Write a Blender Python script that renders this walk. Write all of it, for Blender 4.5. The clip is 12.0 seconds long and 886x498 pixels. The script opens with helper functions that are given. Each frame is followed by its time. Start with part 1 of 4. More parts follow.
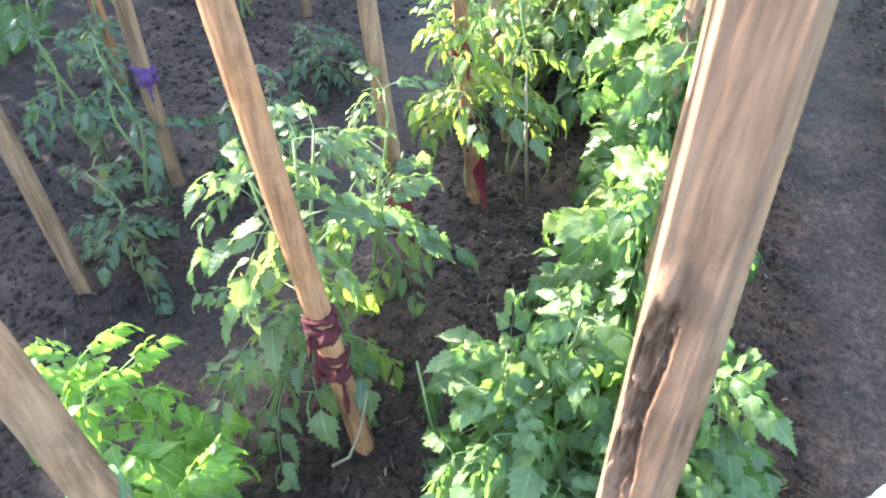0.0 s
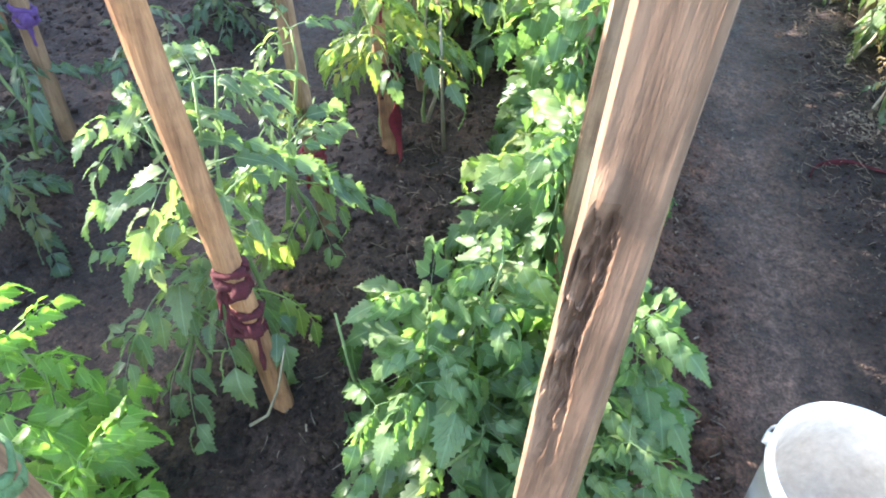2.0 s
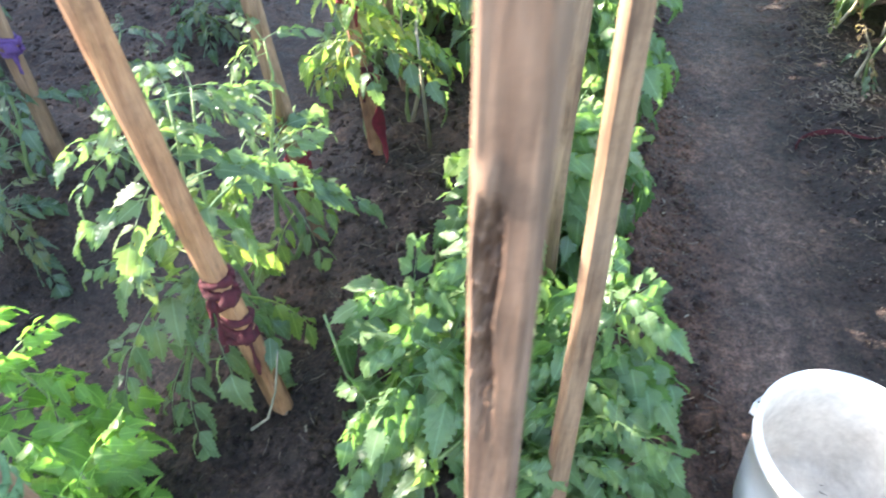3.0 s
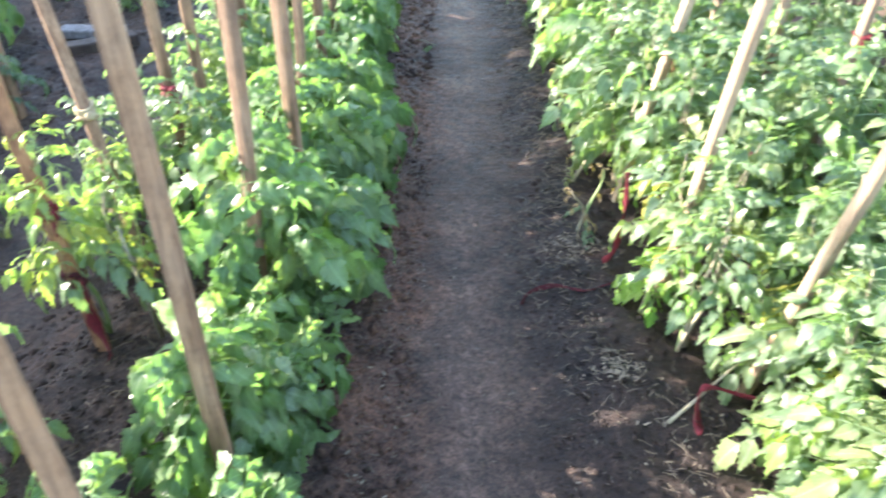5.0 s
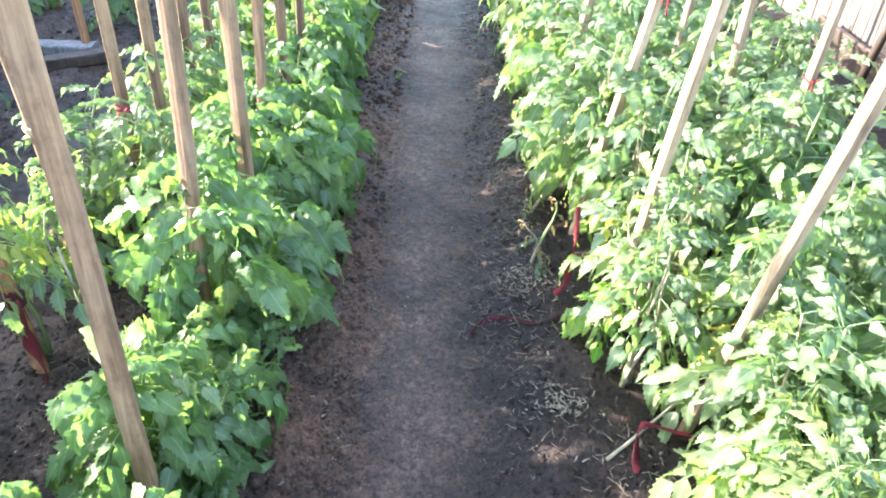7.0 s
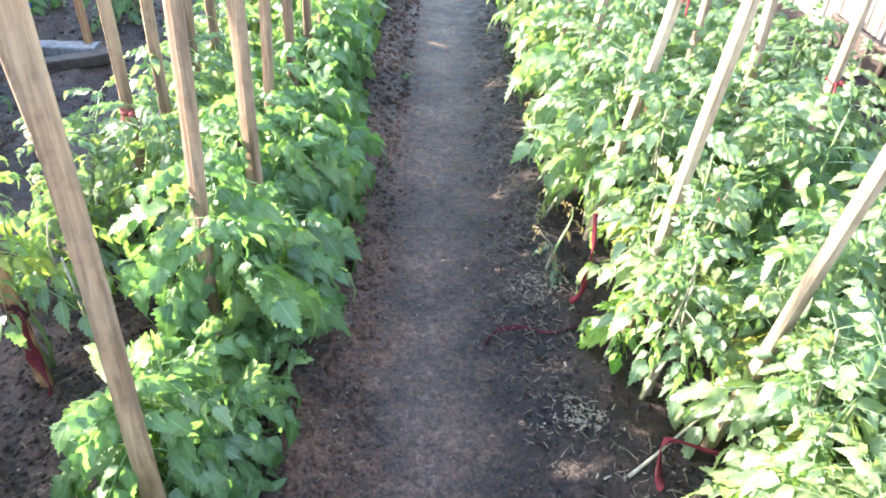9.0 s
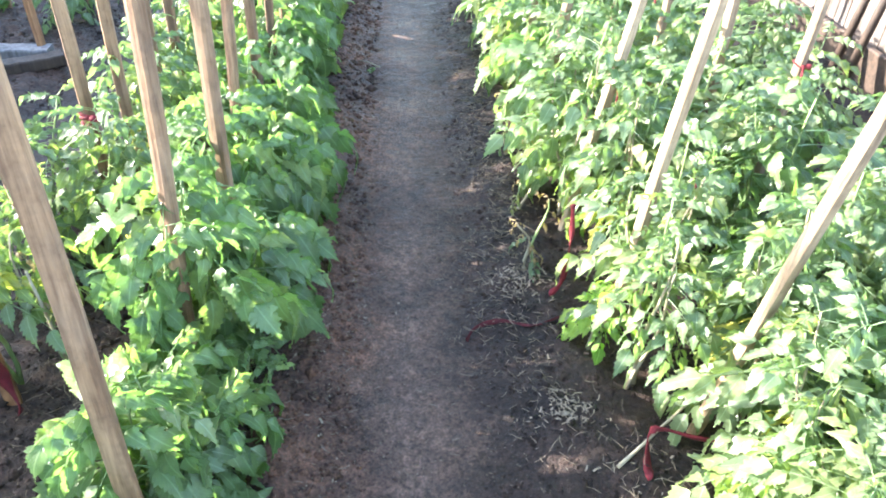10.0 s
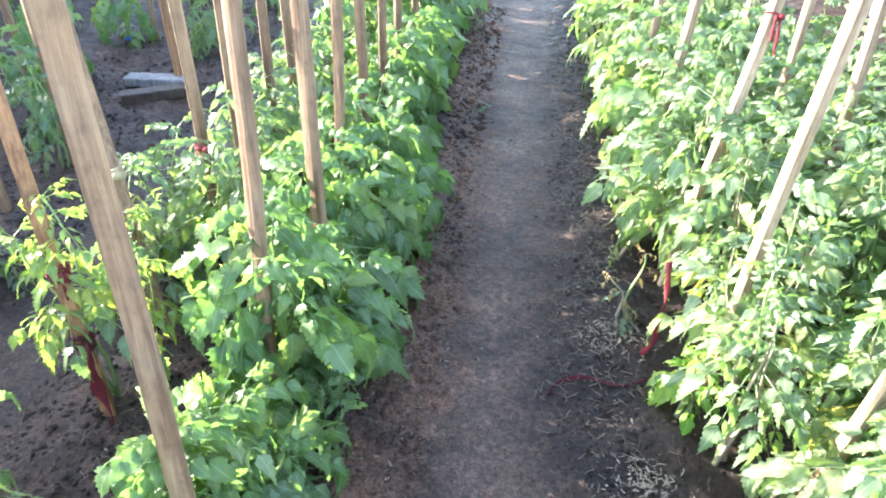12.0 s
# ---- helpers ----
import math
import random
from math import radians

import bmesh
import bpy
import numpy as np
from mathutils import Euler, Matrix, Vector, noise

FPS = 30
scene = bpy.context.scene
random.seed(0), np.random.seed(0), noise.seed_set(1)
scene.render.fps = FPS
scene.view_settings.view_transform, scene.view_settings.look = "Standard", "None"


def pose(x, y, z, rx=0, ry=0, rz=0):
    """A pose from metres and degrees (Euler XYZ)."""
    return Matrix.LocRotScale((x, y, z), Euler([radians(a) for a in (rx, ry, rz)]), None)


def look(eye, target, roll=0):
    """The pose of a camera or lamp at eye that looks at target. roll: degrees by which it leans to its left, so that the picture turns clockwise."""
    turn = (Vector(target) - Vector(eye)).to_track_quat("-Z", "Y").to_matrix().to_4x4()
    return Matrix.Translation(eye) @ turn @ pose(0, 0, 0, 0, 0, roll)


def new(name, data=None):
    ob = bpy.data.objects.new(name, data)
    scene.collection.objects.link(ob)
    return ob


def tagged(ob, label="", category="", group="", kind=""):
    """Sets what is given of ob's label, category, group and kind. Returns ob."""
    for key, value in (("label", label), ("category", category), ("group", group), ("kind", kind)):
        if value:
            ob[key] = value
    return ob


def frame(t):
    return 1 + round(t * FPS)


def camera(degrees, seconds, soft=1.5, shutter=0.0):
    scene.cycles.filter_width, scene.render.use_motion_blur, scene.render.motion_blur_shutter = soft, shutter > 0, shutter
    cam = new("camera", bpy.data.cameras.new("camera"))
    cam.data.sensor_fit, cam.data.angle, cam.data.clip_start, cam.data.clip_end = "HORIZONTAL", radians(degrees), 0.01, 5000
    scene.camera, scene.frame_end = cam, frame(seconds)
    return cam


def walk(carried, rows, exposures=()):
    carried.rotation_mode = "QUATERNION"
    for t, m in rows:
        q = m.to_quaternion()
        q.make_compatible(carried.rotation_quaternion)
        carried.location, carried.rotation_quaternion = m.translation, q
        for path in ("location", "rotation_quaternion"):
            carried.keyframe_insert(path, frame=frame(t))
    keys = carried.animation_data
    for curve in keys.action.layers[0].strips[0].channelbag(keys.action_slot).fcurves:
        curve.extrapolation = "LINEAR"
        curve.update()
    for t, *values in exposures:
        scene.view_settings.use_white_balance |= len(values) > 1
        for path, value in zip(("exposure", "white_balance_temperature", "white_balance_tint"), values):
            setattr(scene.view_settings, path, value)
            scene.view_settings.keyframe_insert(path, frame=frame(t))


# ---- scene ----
cam = camera(63.18, 12.0, soft=1.9, shutter=0.5)
walk(cam, [
    (0, pose(-0.636, -0.261, 1.331, 47.935, -0.613, 16.584)),
    (0.5, pose(-0.660, -0.242, 1.303, 47.945, -3.841, 18.112)),
    (1, pose(-0.639, -0.248, 1.298, 46.710, -3.162, 15.606)),
    (1.5, pose(-0.628, -0.250, 1.296, 45.328, -3.534, 11.835)),
    (2, pose(-0.639, -0.248, 1.289, 44.928, -4.076, 10.840)),
    (2.5, pose(-0.633, -0.259, 1.287, 44.681, -2.020, 9.846)),
    (2.7, pose(-0.623, -0.266, 1.291, 44.519, -1.035, 9.406)),
    (4.3, pose(-0.247, -0.157, 1.468, 50.220, -0.300, 6.721)),
    (4.5, pose(-0.191, -0.144, 1.490, 51.555, -0.568, 5.629)),
    (5, pose(-0.046, -0.144, 1.517, 53.571, -1.185, 0.657)),
    (5.5, pose(0.029, -0.155, 1.531, 54.527, -2.259, -3.290)),
    (6, pose(0.048, -0.152, 1.533, 54.754, -3.505, -3.893)),
    (6.5, pose(0.048, -0.139, 1.536, 54.335, -2.938, -1.223)),
    (7, pose(0.058, -0.129, 1.541, 55.320, -3.223, 0.528)),
    (7.5, pose(0.051, -0.119, 1.532, 56.181, -3.568, 1.455)),
    (7.7, pose(0.044, -0.117, 1.531, 56.360, -3.869, 1.949)),
    (9.3, pose(0.006, -0.053, 1.529, 54.797, -2.630, -0.186)),
    (9.5, pose(-0.008, -0.051, 1.531, 54.685, -3.081, -1.256)),
    (10, pose(-0.009, -0.029, 1.521, 54.686, -2.753, -2.791)),
    (10.5, pose(-0.005, -0.010, 1.515, 56.825, -3.587, -0.790)),
    (11, pose(0.036, -0.003, 1.530, 57.073, -3.210, 2.210)),
    (11.5, pose(0.059, 0.008, 1.537, 56.819, -2.220, 5.626)),
    (12, pose(0.068, 0.023, 1.542, 56.871, -1.030, 6.923)),
], exposures=[(0.0, 3.42, 6500, 12), (0.7, 3.48, 6500, 12), (1.2, 3.16, 6500, 12), (2.7, 3.26, 6500, 12), (4.4, 3.22, 6500, 12), (6.0, 3.52, 6500, 12), (12.0, 3.58, 6500, 12)])

# ---- light ----
world = bpy.data.worlds.new("sky")
scene.world = world
world.use_nodes = True
SUN = Vector((-0.88, 0.20, 0.345)).normalized()
wn = world.node_tree
sky = wn.nodes.new("ShaderNodeTexSky")
sky.sky_type, sky.sun_disc = "NISHITA", False
sky.sun_elevation, sky.sun_rotation = math.asin(SUN.z), math.atan2(SUN.x, SUN.y)
wn.nodes["Background"].inputs["Strength"].default_value = 0.15
wn.links.new(sky.outputs[0], wn.nodes["Background"].inputs["Color"])
sun = new("sun", bpy.data.lights.new("sun", "SUN"))
sun.data.energy, sun.data.angle, sun.data.color = 3.6, radians(0.6), (1.0, 0.94, 0.85)
sun.matrix_world = look(SUN * 30, (0, 0, 0))


# ---- materials ----
def material(name, rough=0.6):
    m = bpy.data.materials.new(name)
    m.use_nodes = True
    nt = m.node_tree
    b = nt.nodes["Principled BSDF"]
    b.inputs["Roughness"].default_value = rough
    return m, nt, b


def node(nt, kind, **kw):
    n = nt.nodes.new(kind)
    for k, v in kw.items():
        n.inputs[k].default_value = v
    return n


def ramp(nt, fac, *stops):
    r = nt.nodes.new("ShaderNodeValToRGB")
    e = r.color_ramp.elements
    while len(e) < len(stops):
        e.new(0.5)
    for el, (p, c) in zip(e, stops):
        el.position, el.color = p, (*c, 1)
    nt.links.new(fac, r.inputs[0])
    return r.outputs[0]


def mix(nt, fac, a, b, how="MIX"):
    n = nt.nodes.new("ShaderNodeMix")
    n.data_type, n.blend_type = "RGBA", how
    for sock, v in ((n.inputs[0], fac), (n.inputs[6], a), (n.inputs[7], b)):
        if isinstance(v, bpy.types.NodeSocket):
            nt.links.new(v, sock)
        else:
            sock.default_value = v if isinstance(v, float) else (*v, 1)
    return n.outputs[2]


def bump(nt, b, height, strength, distance=0.01):
    n = node(nt, "ShaderNodeBump", Strength=strength, Distance=distance)
    nt.links.new(height, n.inputs["Height"])
    nt.links.new(n.outputs[0], b.inputs["Normal"])


def noise_tex(nt, scale, detail=6.0, vec=None, rough=0.6):
    n = node(nt, "ShaderNodeTexNoise", Scale=scale, Detail=detail, Roughness=rough)
    if vec is not None:
        nt.links.new(vec, n.inputs["Vector"])
    return n.outputs["Fac"]


def soil_material(name, a, b_, c, rough, grit):
    m, nt, b = material(name, rough)
    pos = nt.nodes.new("ShaderNodeNewGeometry").outputs["Position"]
    big = noise_tex(nt, 2.3, 5, pos)
    mid = noise_tex(nt, 17.0, 6, pos)
    fine = noise_tex(nt, 120.0, 8, pos, 0.7)
    lump = noise_tex(nt, 52.0, 5, pos, 0.65)
    base = ramp(nt, big, (0.35, a), (0.62, b_))
    spots = ramp(nt, mid, (0.38, (0.40, 0.40, 0.42)), (0.66, (1.45, 1.38, 1.3)))
    col = mix(nt, 0.6, base, spots, "MULTIPLY")
    col = mix(nt, 0.8, col, ramp(nt, fine, (0.36, (0.35, 0.35, 0.36)), (0.62, (1.5, 1.45, 1.4))), "MULTIPLY")
    col = mix(nt, 0.75, col, ramp(nt, lump, (0.38, (0.5, 0.48, 0.48)), (0.60, (1.4, 1.36, 1.34))), "MULTIPLY")
    bits = nt.nodes.new("ShaderNodeTexVoronoi")
    bits.inputs["Scale"].default_value = 95.0
    nt.links.new(pos, bits.inputs["Vector"])
    crumbs = ramp(nt, bits.outputs["Distance"], (0.10, (1, 1, 1)), (0.16, (0, 0, 0)))
    rare = ramp(nt, noise_tex(nt, 31.0, 3, pos), (0.54, (0, 0, 0)), (0.62, (1, 1, 1)))
    col = mix(nt, mix(nt, 1.0, crumbs, rare, "MULTIPLY"), col, c)
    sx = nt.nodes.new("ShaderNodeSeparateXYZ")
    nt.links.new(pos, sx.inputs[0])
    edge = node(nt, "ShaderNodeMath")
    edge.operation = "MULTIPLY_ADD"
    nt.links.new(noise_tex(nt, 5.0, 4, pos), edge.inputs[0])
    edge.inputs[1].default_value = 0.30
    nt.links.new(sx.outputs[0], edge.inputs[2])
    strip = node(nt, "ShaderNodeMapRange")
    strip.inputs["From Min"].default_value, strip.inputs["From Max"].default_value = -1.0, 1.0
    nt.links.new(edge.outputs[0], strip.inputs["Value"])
    dry = ramp(nt, strip.outputs[0], (0.375, (0, 0, 0)), (0.43, (1, 1, 1)), (0.60, (0.85, 0.85, 0.85)), (0.70, (0, 0, 0)))
    worn = ramp(nt, strip.outputs[0], (0.50, (1.40, 1.10, 0.96)), (0.58, (1.62, 1.54, 1.54)))
    side = node(nt, "ShaderNodeMapRange")
    side.inputs["From Min"].default_value, side.inputs["From Max"].default_value = -2.4, -0.4
    nt.links.new(edge.outputs[0], side.inputs["Value"])
    trod = ramp(nt, side.outputs[0], (0.55, (0, 0, 0)), (0.60, (1, 1, 1)), (0.65, (0.9, 0.9, 0.9)), (0.70, (0, 0, 0)))
    trod = mix(nt, 1.0, trod, ramp(nt, noise_tex(nt, 0.9, 2, pos), (0.46, (0.1, 0.1, 0.1)), (0.56, (1, 1, 1))), "MULTIPLY")
    # beds multiplied down to 0.64: part of their shade sits in this colour
    col = mix(nt, 1.0, col, mix(nt, dry, mix(nt, trod, (0.64, 0.61, 0.60), (1.45, 1.42, 1.45)), worn), "MULTIPLY")
    # soil multiplied down to about 0.55 from roughly x = 0.3 rightwards
    dusky = ramp(nt, strip.outputs[0], (0.68, (1, 1, 1)), (0.76, (0.55, 0.55, 0.58)))
    col = mix(nt, 1.0, col, dusky, "MULTIPLY")
    nt.links.new(col, b.inputs["Base Color"])
    nt.links.new(ramp(nt, mid, (0.3, (rough - 0.12,) * 3), (0.7, (rough + 0.2,) * 3)), b.inputs["Roughness"])
    h = mix(nt, 0.4, mix(nt, 0.6, fine, lump), mid)
    b.inputs["Specular IOR Level"].default_value = 0.28
    bump(nt, b, h, grit, 0.026)
    return m


def wood_material(name, light, dark, scale=1.0, grey=(0.30, 0.27, 0.24), grey_amount=0.5, run=2.2):
    m, nt, b = material(name, 0.72)
    tc = nt.nodes.new("ShaderNodeTexCoord").outputs["Object"]
    info = nt.nodes.new("ShaderNodeObjectInfo").outputs["Random"]
    mp = node(nt, "ShaderNodeMapping", Scale=(46 * scale, 46 * scale, run * scale))
    nt.links.new(tc, mp.inputs["Vector"])
    off = nt.nodes.new("ShaderNodeVectorMath")
    off.operation = "ADD"
    nt.links.new(mp.outputs[0], off.inputs[0])
    comb = nt.nodes.new("ShaderNodeCombineXYZ")
    mul = nt.nodes.new("ShaderNodeMath")
    mul.operation = "MULTIPLY"
    nt.links.new(info, mul.inputs[0])
    mul.inputs[1].default_value = 57.0
    nt.links.new(mul.outputs[0], comb.inputs[2])
    nt.links.new(comb.outputs[0], off.inputs[1])
    grain = noise_tex(nt, 1.0, 7, off.outputs[0], 0.65)
    fibre = noise_tex(nt, 4.0, 4, off.outputs[0], 0.6)
    patch = noise_tex(nt, 5.0, 4, tc)
    col = ramp(nt, grain, (0.34, dark), (0.62, light))
    col = mix(nt, ramp(nt, patch, (0.42, (0, 0, 0)), (0.68, (grey_amount,) * 3)), col, grey)
    col = mix(nt, 0.4, col, ramp(nt, fibre, (0.3, (0.55, 0.5, 0.46)), (0.6, (1.1, 1.1, 1.1))), "MULTIPLY")
    blot = noise_tex(nt, 19.0, 6, tc, 0.7)
    col = mix(nt, 0.7, col, ramp(nt, blot, (0.30, (0.55, 0.52, 0.5)), (0.52, (1.05, 1.05, 1.05))), "MULTIPLY")
    stain_map = node(nt, "ShaderNodeMapping", Scale=(34, 34, 2.6))
    nt.links.new(tc, stain_map.inputs["Vector"])
    stain = noise_tex(nt, 1.0, 5, stain_map.outputs[0], 0.55)
    col = mix(nt, 0.75, col, ramp(nt, stain, (0.34, (0.42, 0.36, 0.33)), (0.50, (1.0, 1.0, 1.0)), (0.68, (1.18, 1.15, 1.12))), "MULTIPLY")
    tint = ramp(nt, info, (0.0, (0.78, 0.74, 0.70)), (0.5, (1.0, 0.95, 0.88)), (1.0, (1.1, 1.08, 1.05)))
    col = mix(nt, 1.0, col, tint, "MULTIPLY")
    nt.links.new(col, b.inputs["Base Color"])
    bump(nt, b, mix(nt, 0.5, grain, fibre), 0.45, 0.003)
    return m


def leaf_material(name, deep, bright, old, through_amount=0.42, rough=0.36):
    """Leaf blade: midrib and side veins follow the blade, and light passes through."""
    m, nt, b = material(name, rough)
    uv = nt.nodes.new("ShaderNodeUVMap").outputs[0]
    sep = nt.nodes.new("ShaderNodeSeparateXYZ")
    nt.links.new(uv, sep.inputs[0])
    ab = nt.nodes.new("ShaderNodeMath")
    ab.operation = "ABSOLUTE"
    sub = nt.nodes.new("ShaderNodeMath")
    sub.operation = "SUBTRACT"
    nt.links.new(sep.outputs[0], sub.inputs[0])
    sub.inputs[1].default_value = 0.5
    nt.links.new(sub.outputs[0], ab.inputs[0])
    rib = ramp(nt, ab.outputs[0], (0.015, (1, 1, 1)), (0.05, (0, 0, 0)))
    # side veins: stripes of v - |u|
    ml = nt.nodes.new("ShaderNodeMath")
    ml.operation = "SUBTRACT"
    nt.links.new(sep.outputs[1], ml.inputs[0])
    nt.links.new(ab.outputs[0], ml.inputs[1])
    si = nt.nodes.new("ShaderNodeMath")
    si.operation = "MULTIPLY"
    si.inputs[1].default_value = 44.0
    nt.links.new(ml.outputs[0], si.inputs[0])
    sn = nt.nodes.new("ShaderNodeMath")
    sn.operation = "SINE"
    nt.links.new(si.outputs[0], sn.inputs[0])
    vein = ramp(nt, sn.outputs[0], (0.80, (0, 0, 0)), (0.98, (0.22, 0.22, 0.22)))
    info = nt.nodes.new("ShaderNodeObjectInfo").outputs["Random"]
    isl = nt.nodes.new("ShaderNodeNewGeometry")
    pos = isl.outputs["Position"]
    mott = noise_tex(nt, 38.0, 4, pos)
    col = mix(nt, ramp(nt, isl.outputs["Random Per Island"], (0.0, (0, 0, 0)), (1.0, (1, 1, 1))), deep, bright)
    col = mix(nt, ramp(nt, info, (0.72, (0, 0, 0)), (1.0, (0.75, 0.75, 0.75))), col, old)
    col = mix(nt, 0.5, col, ramp(nt, mott, (0.3, (0.62, 0.66, 0.6)), (0.7, (1.2, 1.2, 1.1))), "MULTIPLY")
    veins = mix(nt, 1.0, rib, vein, "ADD")
    pale = mix(nt, 1.0, bright, (1.5, 1.45, 1.7), "MULTIPLY")
    col = mix(nt, mix(nt, 1.0, veins, (0.55, 0.55, 0.55), "MULTIPLY"), col, pale)
    nt.links.new(col, b.inputs["Base Color"])
    b.inputs["Specular IOR Level"].default_value = 0.5
    bump(nt, b, mix(nt, 0.6, mott, mix(nt, 1.0, (1.0, 1.0, 1.0), mix(nt, 1.0, vein, (3.0, 3.0, 3.0), "MULTIPLY"), "SUBTRACT")), 0.75, 0.004)
    tr = nt.nodes.new("ShaderNodeBsdfTranslucent")
    glow = mix(nt, 1.0, col, (1.60, 1.95, 0.85), "MULTIPLY")
    nt.links.new(glow, tr.inputs["Color"])
    ms = nt.nodes.new("ShaderNodeMixShader")
    ms.inputs[0].default_value = through_amount
    out = nt.nodes["Material Output"]
    nt.links.new(b.outputs[0], ms.inputs[1])
    nt.links.new(tr.outputs[0], ms.inputs[2])
    nt.links.new(ms.outputs[0], out.inputs["Surface"])
    return m


def plain_material(name, a, b_, scale, rough, strength=0.3, metal=0.0):
    m, nt, b = material(name, rough)
    pos = nt.nodes.new("ShaderNodeTexCoord").outputs["Object"]
    n1 = noise_tex(nt, scale, 6, pos)
    n2 = noise_tex(nt, scale * 7, 5, pos)
    nt.links.new(ramp(nt, mix(nt, 0.4, n1, n2), (0.32, a), (0.66, b_)), b.inputs["Base Color"])
    bump(nt, b, n2, strength, 0.003)
    return m


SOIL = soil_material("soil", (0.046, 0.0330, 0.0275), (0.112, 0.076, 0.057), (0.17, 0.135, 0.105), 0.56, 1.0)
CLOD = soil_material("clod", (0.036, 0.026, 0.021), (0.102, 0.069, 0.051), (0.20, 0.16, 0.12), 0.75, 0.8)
WOOD = wood_material("stake_wood", (0.295, 0.188, 0.112), (0.165, 0.096, 0.054), 1.0, (0.225, 0.165, 0.12), 0.5)
# stake wood lightened: strong sun and haze are put into its colour
SUNLIT_WOOD = wood_material("sunlit_stake_wood", (0.43, 0.33, 0.22), (0.28, 0.20, 0.13), 1.0, (0.36, 0.29, 0.23), 0.4)
OLD_WOOD = wood_material("old_stake_wood", (0.262, 0.162, 0.110), (0.120, 0.068, 0.043), 1.1, (0.23, 0.155, 0.105), 0.5, 5.0)
RED_WOOD = wood_material("brown_stake_wood", (0.36, 0.19, 0.09), (0.20, 0.09, 0.04), 1.0, (0.25, 0.16, 0.10), 0.4)
LEAF = leaf_material("leaf", (0.098, 0.162, 0.070), (0.162, 0.240, 0.106), (0.23, 0.285, 0.095), 0.43, 0.37)
LEAF_SUN = leaf_material("sunny_leaf", (0.112, 0.166, 0.088), (0.180, 0.242, 0.134), (0.25, 0.268, 0.105), 0.42)
LEAF_YELLOW = leaf_material("yellow_leaf", (0.15, 0.22, 0.07), (0.26, 0.31, 0.10), (0.42, 0.36, 0.08), 0.42)
# backlit glow is put into this brighter yellow-green leaf colour
LEAF_BACKLIT = leaf_material("backlit_leaf", (0.145, 0.255, 0.065), (0.220, 0.335, 0.090), (0.28, 0.36, 0.08), 0.54, 0.40)
LEAF_DULL = leaf_material("dull_leaf", (0.070, 0.115, 0.075), (0.125, 0.175, 0.110), (0.20, 0.19, 0.08), 0.35)
LEAF_DRY = leaf_material("dry_leaf", (0.16, 0.11, 0.06), (0.28, 0.21, 0.12), (0.34, 0.27, 0.15), 0.3, 0.8)
STEM = plain_material("stem", (0.12, 0.19, 0.06), (0.22, 0.28, 0.11), 30, 0.55)
DRY_STEM = plain_material("dry_stem", (0.20, 0.17, 0.11), (0.36, 0.31, 0.21), 30, 0.8)
RAG = plain_material("red_rag", (0.075, 0.005, 0.009), (0.19, 0.011, 0.018), 60, 0.85, 0.8)
RAG_DIRTY = plain_material("dirty_red_rag", (0.030, 0.004, 0.006), (0.095, 0.009, 0.013), 60, 0.9, 0.8)
PURPLE = plain_material("purple_rag", (0.05, 0.02, 0.09), (0.11, 0.05, 0.17), 60, 0.85, 0.8)
TWINE = plain_material("twine", (0.25, 0.19, 0.10), (0.42, 0.34, 0.2), 90, 0.9, 0.8)
GREEN_RAG = plain_material("green_rag", (0.06, 0.13, 0.05), (0.13, 0.22, 0.09), 60, 0.85, 0.8)
STRAW = plain_material("straw", (0.065, 0.048, 0.034), (0.22, 0.17, 0.118), 30, 0.8)
STRAW_PALE = plain_material("pale_straw", (0.07, 0.05, 0.036), (0.32, 0.255, 0.18), 45, 0.8)
FRUIT = plain_material("green_fruit", (0.22, 0.34, 0.10), (0.36, 0.48, 0.18), 18, 0.28, 0.05)
FLOWER = plain_material("flower", (0.75, 0.62, 0.03), (0.85, 0.75, 0.10), 60, 0.6)
PLASTIC = plain_material("bucket_plastic", (0.76, 0.73, 0.68), (0.86, 0.83, 0.78), 7, 0.38, 0.06)
BUCKET_DIRT = plain_material("bucket_inside", (0.46, 0.40, 0.32), (0.78, 0.72, 0.62), 9, 0.5, 0.1)
STEEL = plain_material("wire", (0.45, 0.45, 0.46), (0.6, 0.6, 0.6), 40, 0.35, 0.1, 1.0)
GREY_BOARD = wood_material("grey_board", (0.17, 0.17, 0.18), (0.10, 0.10, 0.10), 0.8, (0.18, 0.18, 0.19), 0.7)
WHITE_BOARD = wood_material("pale_board", (0.15, 0.125, 0.11), (0.04, 0.03, 0.026), 0.6, (0.17, 0.155, 0.15), 0.6)
DARK_WOOD = wood_material("dark_wood", (0.060, 0.040, 0.028), (0.025, 0.016, 0.012), 0.8, (0.07, 0.055, 0.045), 0.4)
BLUE = plain_material("blue_plastic", (0.02, 0.09, 0.45), (0.04, 0.16, 0.6), 20, 0.35, 0.05)


# ---- mesh helpers ----
def part(name, bm, mat, parent=None, label=""):
    me = bpy.data.meshes.new(name)
    bm.to_mesh(me)
    bm.free()
    me.materials.append(mat)
    ob = new(name, me)
    if parent is not None:
        ob.parent = parent
    return tagged(ob, label)


def piece(name, me, m, parent):
    ob = new(name, me)
    ob.parent = parent
    ob.matrix_basis = m
    return ob


def empty(name, loc):
    ob = new(name)
    ob.empty_display_size = 0.05
    ob.location = loc
    return ob


def smooth_bm(bm):
    for f in bm.faces:
        f.smooth = True


